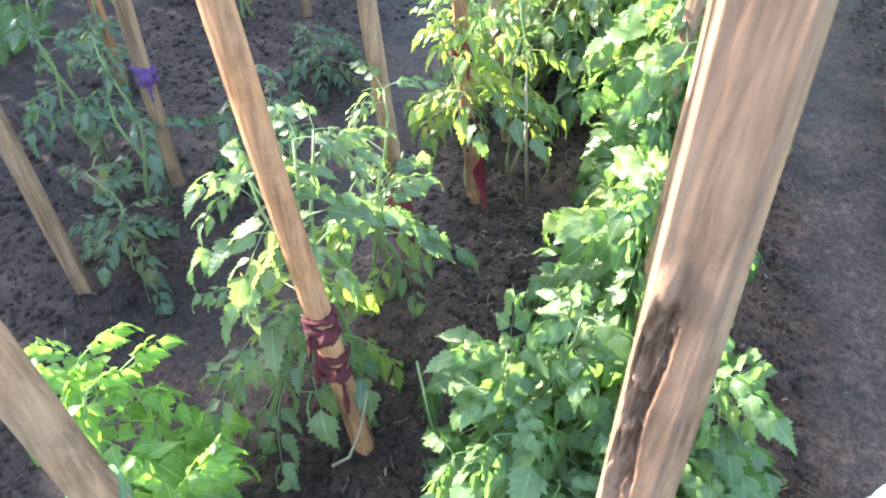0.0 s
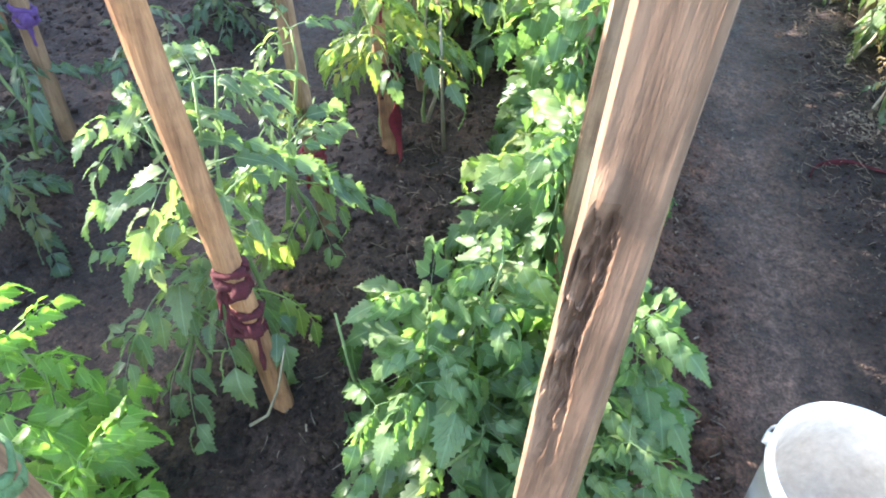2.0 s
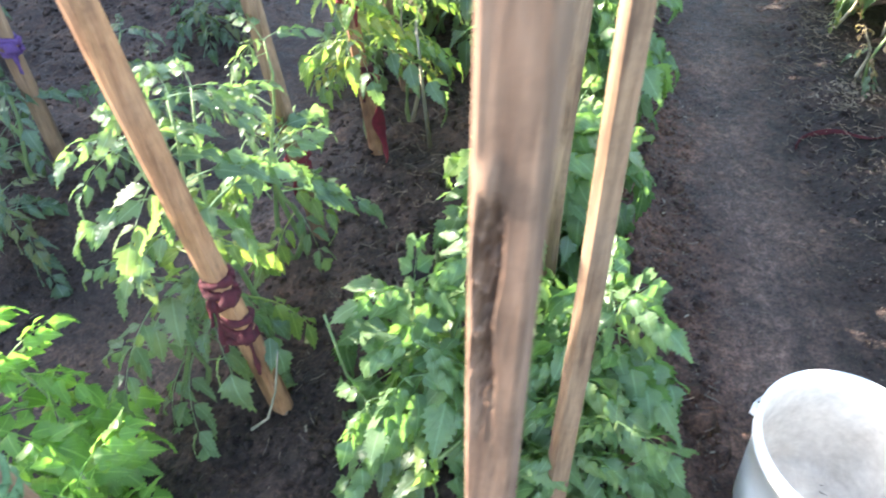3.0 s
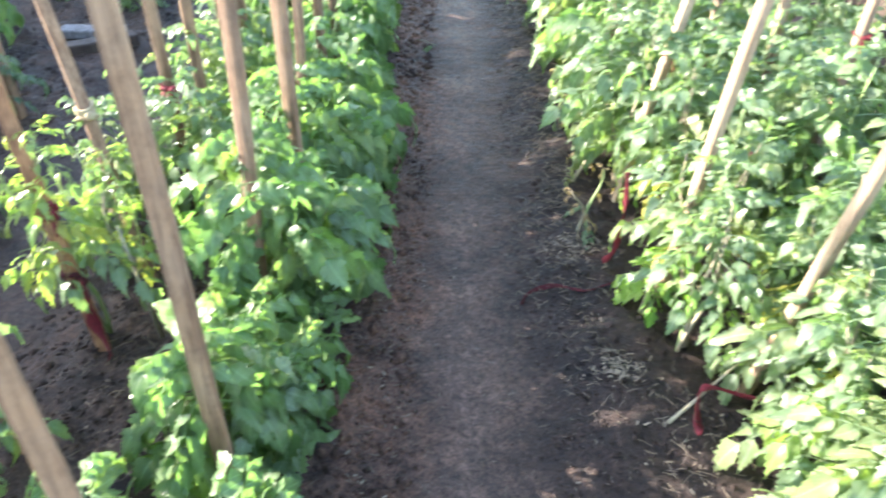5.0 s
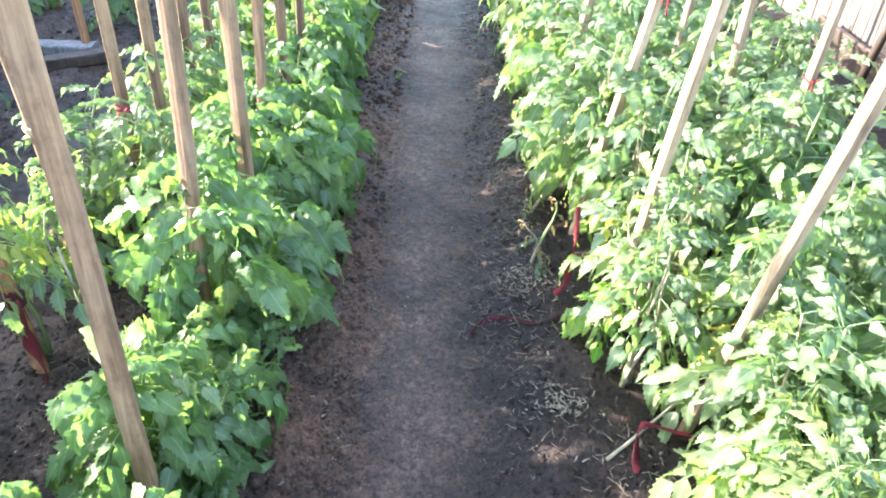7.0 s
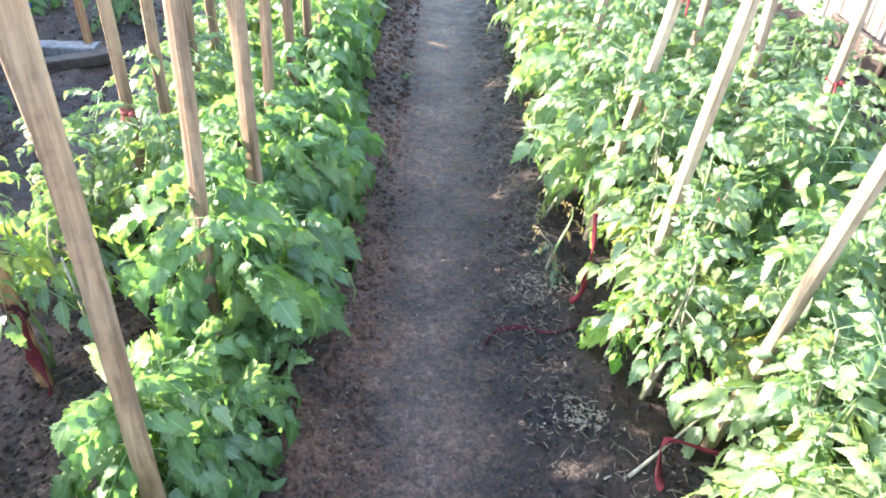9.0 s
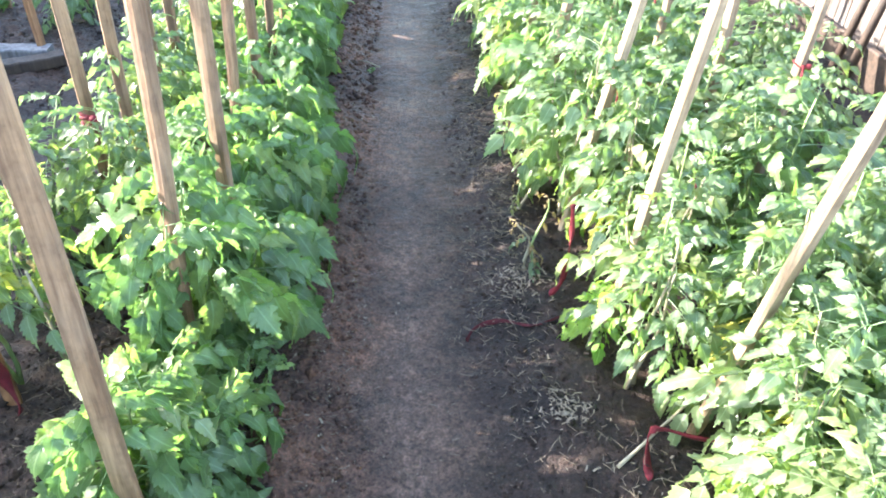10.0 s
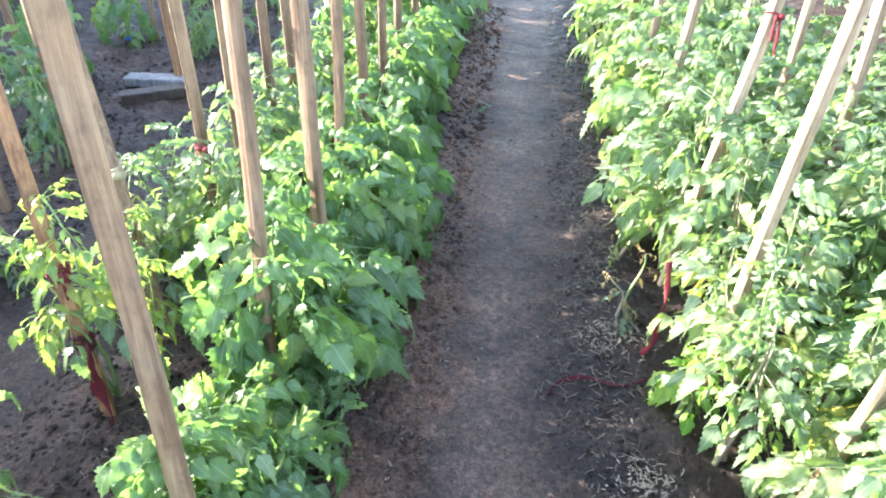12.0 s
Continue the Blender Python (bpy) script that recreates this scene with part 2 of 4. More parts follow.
def tube(bm, pts, radii, sides=5):
    rings = []
    n = len(pts)
    for i, p in enumerate(pts):
        a = Vector(pts[max(i - 1, 0)])
        c = Vector(pts[min(i + 1, n - 1)])
        q = (c - a).normalized().to_track_quat("Z", "X")
        rings.append([bm.verts.new(Vector(p) + q @ Vector((math.cos(k * 2 * math.pi / sides) * radii[i], math.sin(k * 2 * math.pi / sides) * radii[i], 0))) for k in range(sides)])
    for r0, r1 in zip(rings, rings[1:]):
        for k in range(sides):
            f = bm.faces.new((r0[k], r0[(k + 1) % sides], r1[(k + 1) % sides], r1[k]))
            f.smooth = True
    bm.faces.new(rings[0][::-1])
    bm.faces.new(rings[-1])
    return bm


# ---- ground ----
PATHS = (-1.46, 0.05, 1.60)


def ground_height(x, y):
    """Trodden path bottoms smooth and a little low, hoed beds lumpy."""
    d = min(abs(x - p) for p in PATHS)
    bed = min(1.0, max(0.0, (d - 0.17) / 0.22))
    bed = bed * bed * (3 - 2 * bed)
    z = -0.012 + 0.045 * bed
    v = Vector((x, y, 0.3))
    z += 0.020 * (noise.noise(v * 3.1) * (0.35 + 0.65 * bed))
    z += (0.005 + 0.020 * bed) * noise.noise(v * 11.0)
    z += (0.004 + 0.016 * bed) * abs(noise.noise(v * 25.0))
    z += (0.0015 + 0.004 * bed) * noise.noise(v * 60.0)
    z -= 0.022 * math.exp(-((x + 0.10) / 0.035) ** 2 - ((y - 2.0) / 0.022) ** 2)
    return z


def ground():
    def axis(lo, hi, step):
        a = list(np.arange(lo, hi + 1e-6, step))
        s, v = step, hi
        out = []
        while v < 900:
            s *= 1.55
            v += s
            out.append(v)
        s, v = step, lo
        left = []
        while v > -900:
            s *= 1.55
            v -= s
            left.append(v)
        return left[::-1] + a + out
    xs, ys = axis(-3.3, 2.4, 0.021), axis(-0.6, 6.6, 0.024)
    verts = [(x, y, ground_height(x, y) if abs(x) < 30 and abs(y) < 30 else 0.0) for y in ys for x in xs]
    nx = len(xs)
    faces = [(j * nx + i, j * nx + i + 1, (j + 1) * nx + i + 1, (j + 1) * nx + i) for j in range(len(ys) - 1) for i in range(nx - 1)]
    me = bpy.data.meshes.new("ground")
    me.from_pydata(verts, [], faces)
    me.polygons.foreach_set("use_smooth", [True] * len(me.polygons))
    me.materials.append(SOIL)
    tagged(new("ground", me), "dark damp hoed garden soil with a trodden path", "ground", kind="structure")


ground()
rng = random.Random(4)


def clods():
    """Loose crumbs of earth on the beds and along the path's edges."""
    verts, faces = [], []
    for i in range(52000):
        x, y = rng.uniform(-2.6, 1.5), 0.1 + 5.9 * rng.random() ** 1.5
        d = min(abs(x - p) for p in PATHS)
        if d < 0.17 and rng.random() < 0.78 - (0.5 if -0.2 < x < -0.05 else 0.0):
            continue
        r = rng.uniform(0.0025, 0.0075) * (0.6 if d < 0.15 else 1.0) * (1.25 + 1.4 * rng.random() ** 7 if -0.4 < x < -0.08 else 1.0) * (1.0 + (rng.random() ** 8) * 2.2)
        z = ground_height(x, y) - r * (0.1 if x < -0.12 else 0.3)
        b = len(verts)
        for (a, c, e) in ((1, 0, 0), (-1, 0, 0), (0, 1, 0), (0, -1, 0), (0, 0, 1), (0, 0, -1), (0.7, 0.7, 0.4), (-0.7, 0.6, 0.5)):
            k = r * rng.uniform(0.7, 1.25)
            verts.append((x + a * k, y + c * k, z + e * k * 0.75))
        for t in ((6, 4, 0), (6, 2, 4), (6, 0, 2), (7, 4, 2), (7, 1, 4), (7, 2, 1), (1, 3, 4), (3, 0, 4), (2, 0, 5), (1, 2, 5), (3, 1, 5), (0, 3, 5)):
            faces.append(tuple(b + k for k in t))
    me = bpy.data.meshes.new("soil_clods")
    me.from_pydata(verts, [], faces)
    me.polygons.foreach_set("use_smooth", [True] * len(me.polygons))
    me.materials.append(CLOD)
    tagged(new("soil_clods", me), "loose dark crumbs of earth on the beds", "soil", kind="stuff")


def litter(name, label, spots, mat, seed, thin=0.0004, wide=0.0012):
    """Dry stalks and leaf shreds, thin bent slivers."""
    r = random.Random(seed)
    verts, faces = [], []
    for (cx, cy, sx, sy, count, lo, hi) in spots:
        for i in range(count):
            x, y = r.gauss(cx, sx), r.gauss(cy, sy)
            ln, w = lo + (hi - lo) * r.random() ** 2, r.uniform(thin, wide)
            a, lift = r.uniform(0, math.pi), r.uniform(0, 0.35)
            z = ground_height(x, y) + 0.003 + r.random() * 0.014
            b = len(verts)
            bend = r.uniform(-0.22, 0.22)
            for k in (-1, 0, 1):
                aa = a + bend * k
                px, py = x + math.cos(aa) * ln * 0.5 * k, y + math.sin(aa) * ln * 0.5 * k
                pz = z + lift * ln * 0.4 * (k + 1) * 0.5
                for s in (-1, 1):
                    verts.append((px - math.sin(aa) * w * s, py + math.cos(aa) * w * s, pz + 0.0012))
                verts.append((px, py, pz - 0.001))
            for q in (0, 3):
                faces += [(b + q, b + q + 1, b + q + 4, b + q + 3), (b + q + 1, b + q + 2, b + q + 5, b + q + 4), (b + q + 2, b + q, b + q + 3, b + q + 5)]
    me = bpy.data.meshes.new(name)
    me.from_pydata(verts, [], faces)
    me.materials.append(mat)
    tagged(new(name, me), label, "plant litter", kind="stuff")


clods()
litter("straw_litter", "pale dry stalks scattered over the soil", [
    (0.45, 1.30, 0.07, 0.07, 55, 0.015, 0.05), (0.36, 1.74, 0.08, 0.20, 170, 0.012, 0.05), (0.62, 1.02, 0.10, 0.10, 88, 0.02, 0.06),
    (0.80, 1.75, 0.12, 0.15, 143, 0.02, 0.06), (0.39, 2.40, 0.07, 0.45, 330, 0.015, 0.06), (0.36, 3.4, 0.07, 0.6, 330, 0.015, 0.07), (0.33, 4.5, 0.05, 0.5, 88, 0.02, 0.08), (0.44, 4.05, 0.07, 0.10, 132, 0.02, 0.07),
    (-0.20, 1.6, 0.08, 0.8, 260, 0.008, 0.03), (0.05, 2.2, 0.20, 1.2, 143, 0.006, 0.03), (-0.85, 1.35, 0.10, 0.25, 143, 0.01, 0.05), (-0.85, 0.65, 0.10, 0.2, 77, 0.01, 0.04),
    (-0.85, 2.4, 0.25, 0.9, 143, 0.01, 0.05), (-2.0, 1.6, 0.35, 0.8, 165, 0.01, 0.05), (-1.45, 1.5, 0.3, 0.8, 60, 0.006, 0.025), (0.0, 0.8, 0.12, 0.3, 49, 0.006, 0.03)], STRAW, 3)


litter("straw_bits", "tiny pale chips and shreds trodden into the soil", [(0.03, 1.5, 0.22, 0.8, 520, 0.002, 0.007), (0.03, 3.2, 0.22, 1.0, 350, 0.003, 0.008), (-0.2, 1.4, 0.10, 0.7, 520, 0.002, 0.008), (0.35, 1.6, 0.12, 0.7, 450, 0.002, 0.010), (-0.85, 0.9, 0.14, 0.5, 220, 0.003, 0.010), (-1.5, 1.2, 0.3, 0.6, 120, 0.002, 0.008)], STRAW, 5)
litter("leaf_shreds", "pale crumpled shreds of dead leaves on the soil", [(0.46, 1.29, 0.045, 0.035, 120, 0.006, 0.024), (0.41, 1.88, 0.05, 0.045, 120, 0.006, 0.026), (0.40, 2.3, 0.07, 0.3, 60, 0.008, 0.03), (0.60, 1.05, 0.09, 0.08, 35, 0.008, 0.025), (0.42, 3.3, 0.08, 0.6, 70, 0.01, 0.03), (-0.22, 1.6, 0.07, 0.5, 70, 0.004, 0.018), (-0.20, 2.8, 0.08, 0.7, 60, 0.004, 0.02), (0.05, 1.8, 0.16, 0.7, 40, 0.003, 0.012), (-0.85, 1.0, 0.10, 0.4, 60, 0.006, 0.02), (0.72, 1.7, 0.1, 0.12, 40, 0.006, 0.02)], STRAW_PALE, 9, 0.0006, 0.003)


# ---- stakes ----
def stake(x, y, lean_x, lean_y, top, width, depth=None, turn=10.0, mat=None, seed=0, worn=0.0, label="", name="stake", taper=0.0):
    """A sawn wooden stake, split and uneven, driven into the bed."""
    r = random.Random(seed * 7 + 1)
    depth = depth or width * r.uniform(0.65, 0.95)
    bm = bmesh.new()
    steps = int(10 + top * (190 if worn else 14))
    per = 22 if worn else 3
    loop = []
    for (ax, ay, bx, by) in ((-1, -1, 1, -1), (1, -1, 1, 1), (1, 1, -1, 1), (-1, 1, -1, -1)):
        for k in range(per):
            t = (k + 0.12) / per if k == 0 else k / per
            loop.append((ax + (bx - ax) * t, ay + (by - ay) * t))
    base = -0.12
    rings = []
    so = Vector((seed * 3.7, seed * 1.3, 0))
    for i in range(steps + 1):
        h = base + (top - base) * i / steps
        ring = []
        point = 1.0 - taper * h / top if h > 0.0 else max(0.25, 1 + h * 6)
        for k, (px, py) in enumerate(loop):
            corner = 0.90 if abs(px) > 0.9 and abs(py) > 0.7 or abs(py) > 0.9 and abs(px) > 0.7 else 1.0
            if worn:
                corner = 1 - 0.09 * max(0.0, (min(abs(px), abs(py)) - 0.82) / 0.18)
            wob = 1 + (0.012 if worn else 0.06) * noise.noise(Vector((px * 1.1, h * 3.0, py * 1.1)) + so)
            qx, qy = px * width / 2 * corner * wob * point, py * depth / 2 * corner * wob * point
            qx += 0.006 * noise.noise(Vector((0, h * 1.7, 5)) + so)
            qy += 0.006 * noise.noise(Vector((4, h * 1.7, 9)) + so)
            if worn and py < -0.8:
                # shallow dents over the face, and a rotten trough along the grain
                qy += 0.00012 * noise.noise(Vector((px * 3, h * 22, 7)) + so)
                qy -= 0.003 * math.exp(-((px + 0.45) / 0.3) ** 2 - ((h - 1.08) / 0.012) ** 2)
                mid = -0.28 + 0.16 * math.sin(h * 17 + 0.6) + 0.10 * noise.noise(Vector((0, h * 14, 1)) + so)
                reach = 0.46 + 0.18 * noise.noise(Vector((3, h * 19, 1)) + so)
                zone = max(0.0, min(1.0, (reach - abs(px - mid)) * 7))
                low = max(0.0, min(1.0, (1.075 - h) * 60)) * max(0.0, min(1.0, (h - 0.86) * 9))
                g = 0.55 + 1.0 * noise.noise(Vector((px * 4.0, h * 48.0, 1.0)) + so) + 0.7 * noise.noise(Vector((px * 9, h * 120, 3)) + so)
                qy += worn * zone * low * max(0.0, min(1.15, g))
            ring.append(bm.verts.new((qx, qy, h)))
        rings.append(ring)
    n = len(loop)
    for a, c in zip(rings, rings[1:]):
        for k in range(n):
            f = bm.faces.new((a[k], a[(k + 1) % n], c[(k + 1) % n], c[k]))
            f.smooth = False
    bm.faces.new(rings[-1])
    bm.faces.new(rings[0][::-1])
    ob = part(name, bm, mat or WOOD)
    ob.data.transform(Matrix.Rotation(radians(turn), 4, "Z"))
    ob.data.transform(Matrix(((1, 0, lean_x, 0), (0, 1, lean_y, 0), (0, 0, 1, 0), (0, 0, 0, 1))))
    ob.location = (x, y, ground_height(x, y) * 0.5)
    return tagged(ob, label or "square sawn wooden tomato stake driven into the soil", "stake", "tomato stakes")


# near stakes of the bed between the two paths
stake(-0.557, -0.008, -0.030, 0.012, 1.42, 0.0345, 0.0250, -15, OLD_WOOD, 3, 0.0088, "thick old wooden stake with a rotten split face")
stake(-0.464, 0.340, -0.034, 0.040, 1.262, 0.038, 0.030, 24, WOOD, 5, 0, "short sawn wooden stake beside leafy tomato plants", taper=0.28)
stake(-0.505, 0.849, -0.028, 0.035, 1.36, 0.042, 0.032, 6, WOOD, 6)
stake(-0.544, 1.402, 0.014, 0.041, 1.38, 0.038, 0.03, -24, WOOD, 7)
stake(-0.484, 1.774, -0.015, 0.016, 1.40, 0.042, 0.032, -20, WOOD, 8)
stake(-0.587, 2.375, 0.022, 0.036, 1.34, 0.036, 0.03, -14, WOOD, 9)
stake(-0.550, 2.68, 0.0, 0.0, 1.36, 0.036, 0.03, -22, WOOD, 10)
stake(-0.550, 3.09, 0.0, 0.0, 1.36, 0.036, 0.03, 8, WOOD, 11)
stake(-0.550, 3.42, 0.01, 0.0, 1.40, 0.036, 0.03, 30, WOOD, 12)
stake(-0.550, 4.00, 0.0, 0.0, 1.36, 0.040, 0.03, 20, WOOD, 13)
stake(-0.54, 4.6, 0.0, 0.0, 1.36, 0.040, 0.03, 20, WOOD, 14)
stake(-0.55, 5.3, 0.0, 0.01, 1.36, 0.040, 0.03, 20, WOOD, 15)
# second row of that bed
stake(-0.985, 0.006, -0.152, 0.001, 1.30, 0.042, 0.034, 35, WOOD, 20)
stake(-1.010, 0.485, -0.135, -0.012, 1.36, 0.043, 0.033, -16, RED_WOOD, 21, 0, "wooden stake with red cloth ties")
stake(-1.067, 0.982, -0.144, 0.059, 1.32, 0.036, 0.03, -12, WOOD, 22, 0, "wooden stake with a red cloth tie")
stake(-1.004, 1.339, -0.138, 0.135, 1.30, 0.038, 0.03, 20, RED_WOOD, 23)
stake(-0.975, 1.670, -0.220, 0.210, 1.28, 0.038, 0.03, 30, WOOD, 24)
stake(-0.95, 2.10, -0.03, 0.0, 1.30, 0.038, 0.03, 10, WOOD, 25)
stake(-0.95, 2.36, 0.0, 0.0, 1.30, 0.038, 0.03, 10, WOOD, 26)
stake(-0.95, 2.74, 0.0, 0.0, 1.28, 0.038, 0.03, 10, WOOD, 27)
stake(-0.95, 3.05, -0.02, 0.0, 1.30, 0.042, 0.03, 10, WOOD, 28)
stake(-0.95, 3.7, 0.0, 0.0, 1.30, 0.04, 0.03, 10, WOOD, 29)
stake(-0.95, 4.5, 0.0, 0.0, 1.30, 0.04, 0.03, 10, WOOD, 30)
# far bed past the other path
for i, (x, y, lx, m) in enumerate(((-1.855, 1.155, -0.016, WOOD), (-1.838, 0.70, -0.074, WOOD), (-2.39, 1.645, -0.03, RED_WOOD), (-2.39, 2.26, -0.02, RED_WOOD), (-1.985, 2.35, 0.0, WOOD), (-1.93, 2.78, -0.02, WOOD), (-1.88, 3.80, -0.03, RED_WOOD), (-2.55, 3.45, -0.02, WOOD), (-2.40, 0.95, -0.02, WOOD), (-1.95, 4.7, 0.0, WOOD), (-2.4, 4.6, 0.0, WOOD))):
    stake(x, y, lx, 0.0, 1.22, 0.040, 0.032, 15 + i * 9, m, 40 + i)
# bed on the sunny side
for i, (x, y, lx, ly, top) in enumerate(((0.795, 1.225, 0.056, -0.12, 1.40), (0.654, 1.640, 0.047, -0.075, 1.36), (0.625, 2.21, 0.131, -0.018, 1.34), (0.583, 2.704, 0.065, -0.034, 1.32), (0.62, 3.35, 0.02, 0.0, 1.30), (0.62, 4.0, 0.0, 0.0, 1.30), (0.62, 4.8, 0.0, 0.0, 1.30),
                                          (1.289, 2.189, 0.049, 0.024, 1.36), (1.125, 2.365, 0.001, 0.023, 1.36), (1.10, 2.95, 0.02, 0.0, 1.30), (1.12, 3.7, 0.0, 0.0, 1.30), (1.12, 4.5, 0.0, 0.0, 1.30))):
    stake(x, y, lx, ly, top, 0.036, 0.028, 22 + (i * 7) % 14, SUNLIT_WOOD, 60 + i)


# ---- tomato plants ----
def leaf_mesh(name, mat, seed, length, pairs, leaflet, width, droop, curl, teeth, nseg):
    """One compound tomato leaf: a drooping stalk with toothed leaflets, along +Y."""
    r = random.Random(seed)
    verts, faces, uvs = [], [], []

    def spine(t):
        return Vector((0.05 * length * math.sin(t * 2.2 + seed), length * t * (1 - 0.12 * droop * t), -droop * length * 0.55 * t * t))

    cols = (-1, -0.5, 0, 0.5, 1) if nseg > 10 else (-1, 0, 1)
    # stalk
    n, side = 6, 3
    for i in range(n + 1):
        p = spine(i / n)
        rad = 0.0024 * (1 - 0.65 * i / n)
        for k in range(side):
            a = k * 2 * math.pi / side
            verts.append((p.x + math.cos(a) * rad, p.y, p.z + math.sin(a) * rad))
            uvs.append((0.5, 0.5))
    for i in range(n):
        for k in range(side):
            faces.append((i * side + k, i * side + (k + 1) % side, (i + 1) * side + (k + 1) % side, (i + 1) * side + k))

    def blade(origin, heading, size, wid, tilt, roll, nseg=nseg):
        m = Matrix.Translation(origin) @ Matrix.Rotation(heading, 4, "Z") @ Matrix.Rotation(tilt, 4, "X") @ Matrix.Rotation(roll, 4, "Y")
        b = len(verts)
        bend = r.uniform(0.25, 0.95) * curl + 0.08
        fold = r.uniform(0.05, 0.55)
        ph = r.uniform(0, 6)
        twist = r.uniform(-0.25, 0.25)
        stalk = 0.10
        for i in range(nseg + 1):
            t = i / nseg
            prof = max(0.03, 1.20 * math.sin(math.pi * t ** 0.60) * (1 - 0.42 * t))
            if i == nseg:
                prof = 0.02
            tooth = (1 + teeth * r.uniform(0.6, 1.2) if i % 2 else 1 - teeth * r.uniform(0.6, 1.1)) if 0 < i < nseg else 1.0
            lobe = 1.0 + teeth * (0.7 * math.exp(-((t - 0.25) / 0.08) ** 2) - 0.9 * math.exp(-((t - 0.42) / 0.06) ** 2) + 0.5 * math.exp(-((t - 0.58) / 0.07) ** 2))
            w = wid * size * prof * tooth * lobe * 0.5
            y = size * (stalk + t * (1 - 0.25 * bend * t))
            z = -bend * size * 0.62 * t * t
            for s in cols:
                wave = 0.035 * size * math.sin(ph + t * 9 + s * 1.3) * abs(s) + (0.022 * size * prof * (1.0 if i % 2 else 0.2) if abs(s) == 0.5 else 0.0)
                shift = (-0.55 if i % 2 else 0.35) * size / nseg * abs(s)
                v = m @ Vector((s * w + twist * size * t * t * 0.3, y - shift, z + abs(s) * w * fold * (1 - 1.6 * t * curl) + wave))
                verts.append(tuple(v))
                uvs.append((0.5 + 0.5 * s * (0.35 + 0.65 * prof), t))
        nc = len(cols)
        for i in range(nseg):
            for s in range(nc - 1):
                q = b + i * nc + s
                faces.append((q, q + 1, q + nc + 1, q + nc))

    for k in range(pairs):
        t = 0.34 + 0.52 * k / max(1, pairs - 1)
        for s in (-1, 1):
            size = leaflet * (0.80 + 0.28 * math.sin(math.pi * (k + 0.6) / pairs)) * r.uniform(0.85, 1.15)
            blade(spine(t + r.uniform(-0.02, 0.02)), s * -r.uniform(0.75, 1.15), size, width * r.uniform(0.9, 1.1), -droop * t * 0.4 - r.uniform(0.0, 0.6), s * r.uniform(-0.15, 0.55))
            if r.random() < 0.4 and k < pairs - 1:
                blade(spine(t + 0.26 / pairs), s * -r.uniform(1.1, 1.5), size * 0.36, width * 1.1, -droop * t - 0.1, 0.2 * s, 6)
    blade(spine(0.97), r.uniform(-0.2, 0.2), leaflet * 1.25, width * 1.05, -droop * 0.8 - r.uniform(0, 0.5), r.uniform(-0.3, 0.3))
    me = bpy.data.meshes.new(name)
    me.from_pydata(verts, [], faces)
    layer = me.uv_layers.new(name="UVMap")
    idx = np.empty(len(me.loops), dtype=np.int32)
    me.loops.foreach_get("vertex_index", idx)
    layer.data.foreach_set("uv", np.array(uvs, dtype=np.float32)[idx].ravel())
    me.polygons.foreach_set("use_smooth", [True] * len(me.polygons))
    me.materials.append(mat)
    return me


KINDS = {
    # mat, length, pairs, leaflet, width, droop, curl
    "lush": (LEAF, 0.185, 3, 0.100, 0.54, 1.05, 1.15, 0.15, 17),
    "backlit_green": (LEAF_BACKLIT, 0.180, 3, 0.092, 0.52, 0.75, 0.9, 0.15, 17),
    "sunny": (LEAF_SUN, 0.190, 3, 0.080, 0.42, 0.70, 0.9, 0.12, 13),
    "lanky": (LEAF_SUN, 0.205, 3, 0.080, 0.40, 1.05, 1.0, 0.17, 15),
    "yellow": (LEAF_YELLOW, 0.15, 3, 0.064, 0.37, 1.05, 0.9, 0.14, 13),
    "dull": (LEAF_DULL, 0.17, 3, 0.068, 0.42, 0.95, 0.8, 0.16, 13),
    "dry": (LEAF_DRY, 0.10, 2, 0.046, 0.36, 1.3, 1.6, 0.14, 9),
}
LEAVES = {k: [leaf_mesh("leaf", v[0], 31 * i + 7, *v[1:]) for i in range(7)] for k, v in KINDS.items()}


def fruit_mesh():
    bm = bmesh.new()
    bmesh.ops.create_uvsphere(bm, u_segments=14, v_segments=9, radius=1.0)
    for v in bm.verts:
        a = math.atan2(v.co.y, v.co.x)
        rr = 1 + 0.035 * math.cos(a * 5) * (1 - abs(v.co.z))
        v.co.x, v.co.y = v.co.x * rr, v.co.y * rr
        v.co.z *= 0.86
        if v.co.z > 0.7:
            v.co.z -= (v.co.z - 0.7) * 1.1
    smooth_bm(bm)
    me = bpy.data.meshes.new("fruit")
    bm.to_mesh(me)
    bm.free()
    me.materials.append(FRUIT)
    return me


def calyx_mesh():
    bm = bmesh.new()
    c = bm.verts.new((0, 0, 0.66))
    for k in range(5):
        a = k * 2 * math.pi / 5
        p = [bm.verts.new((math.cos(a + d) * q, math.sin(a + d) * q, z)) for d, q, z in ((-0.35, 0.3, 0.74), (0, 1.0, 0.72), (0.35, 0.3, 0.74))]
        bm.faces.new((c, p[0], p[1], p[2]))
    tube(bm, [(0, 0, 0.62), (0.05, 0, 0.9), (0.2, 0, 1.2)], [0.09, 0.08, 0.07], 4)
    me = bpy.data.meshes.new("calyx")
    bm.to_mesh(me)
    bm.free()
    me.materials.append(STEM)
    return me


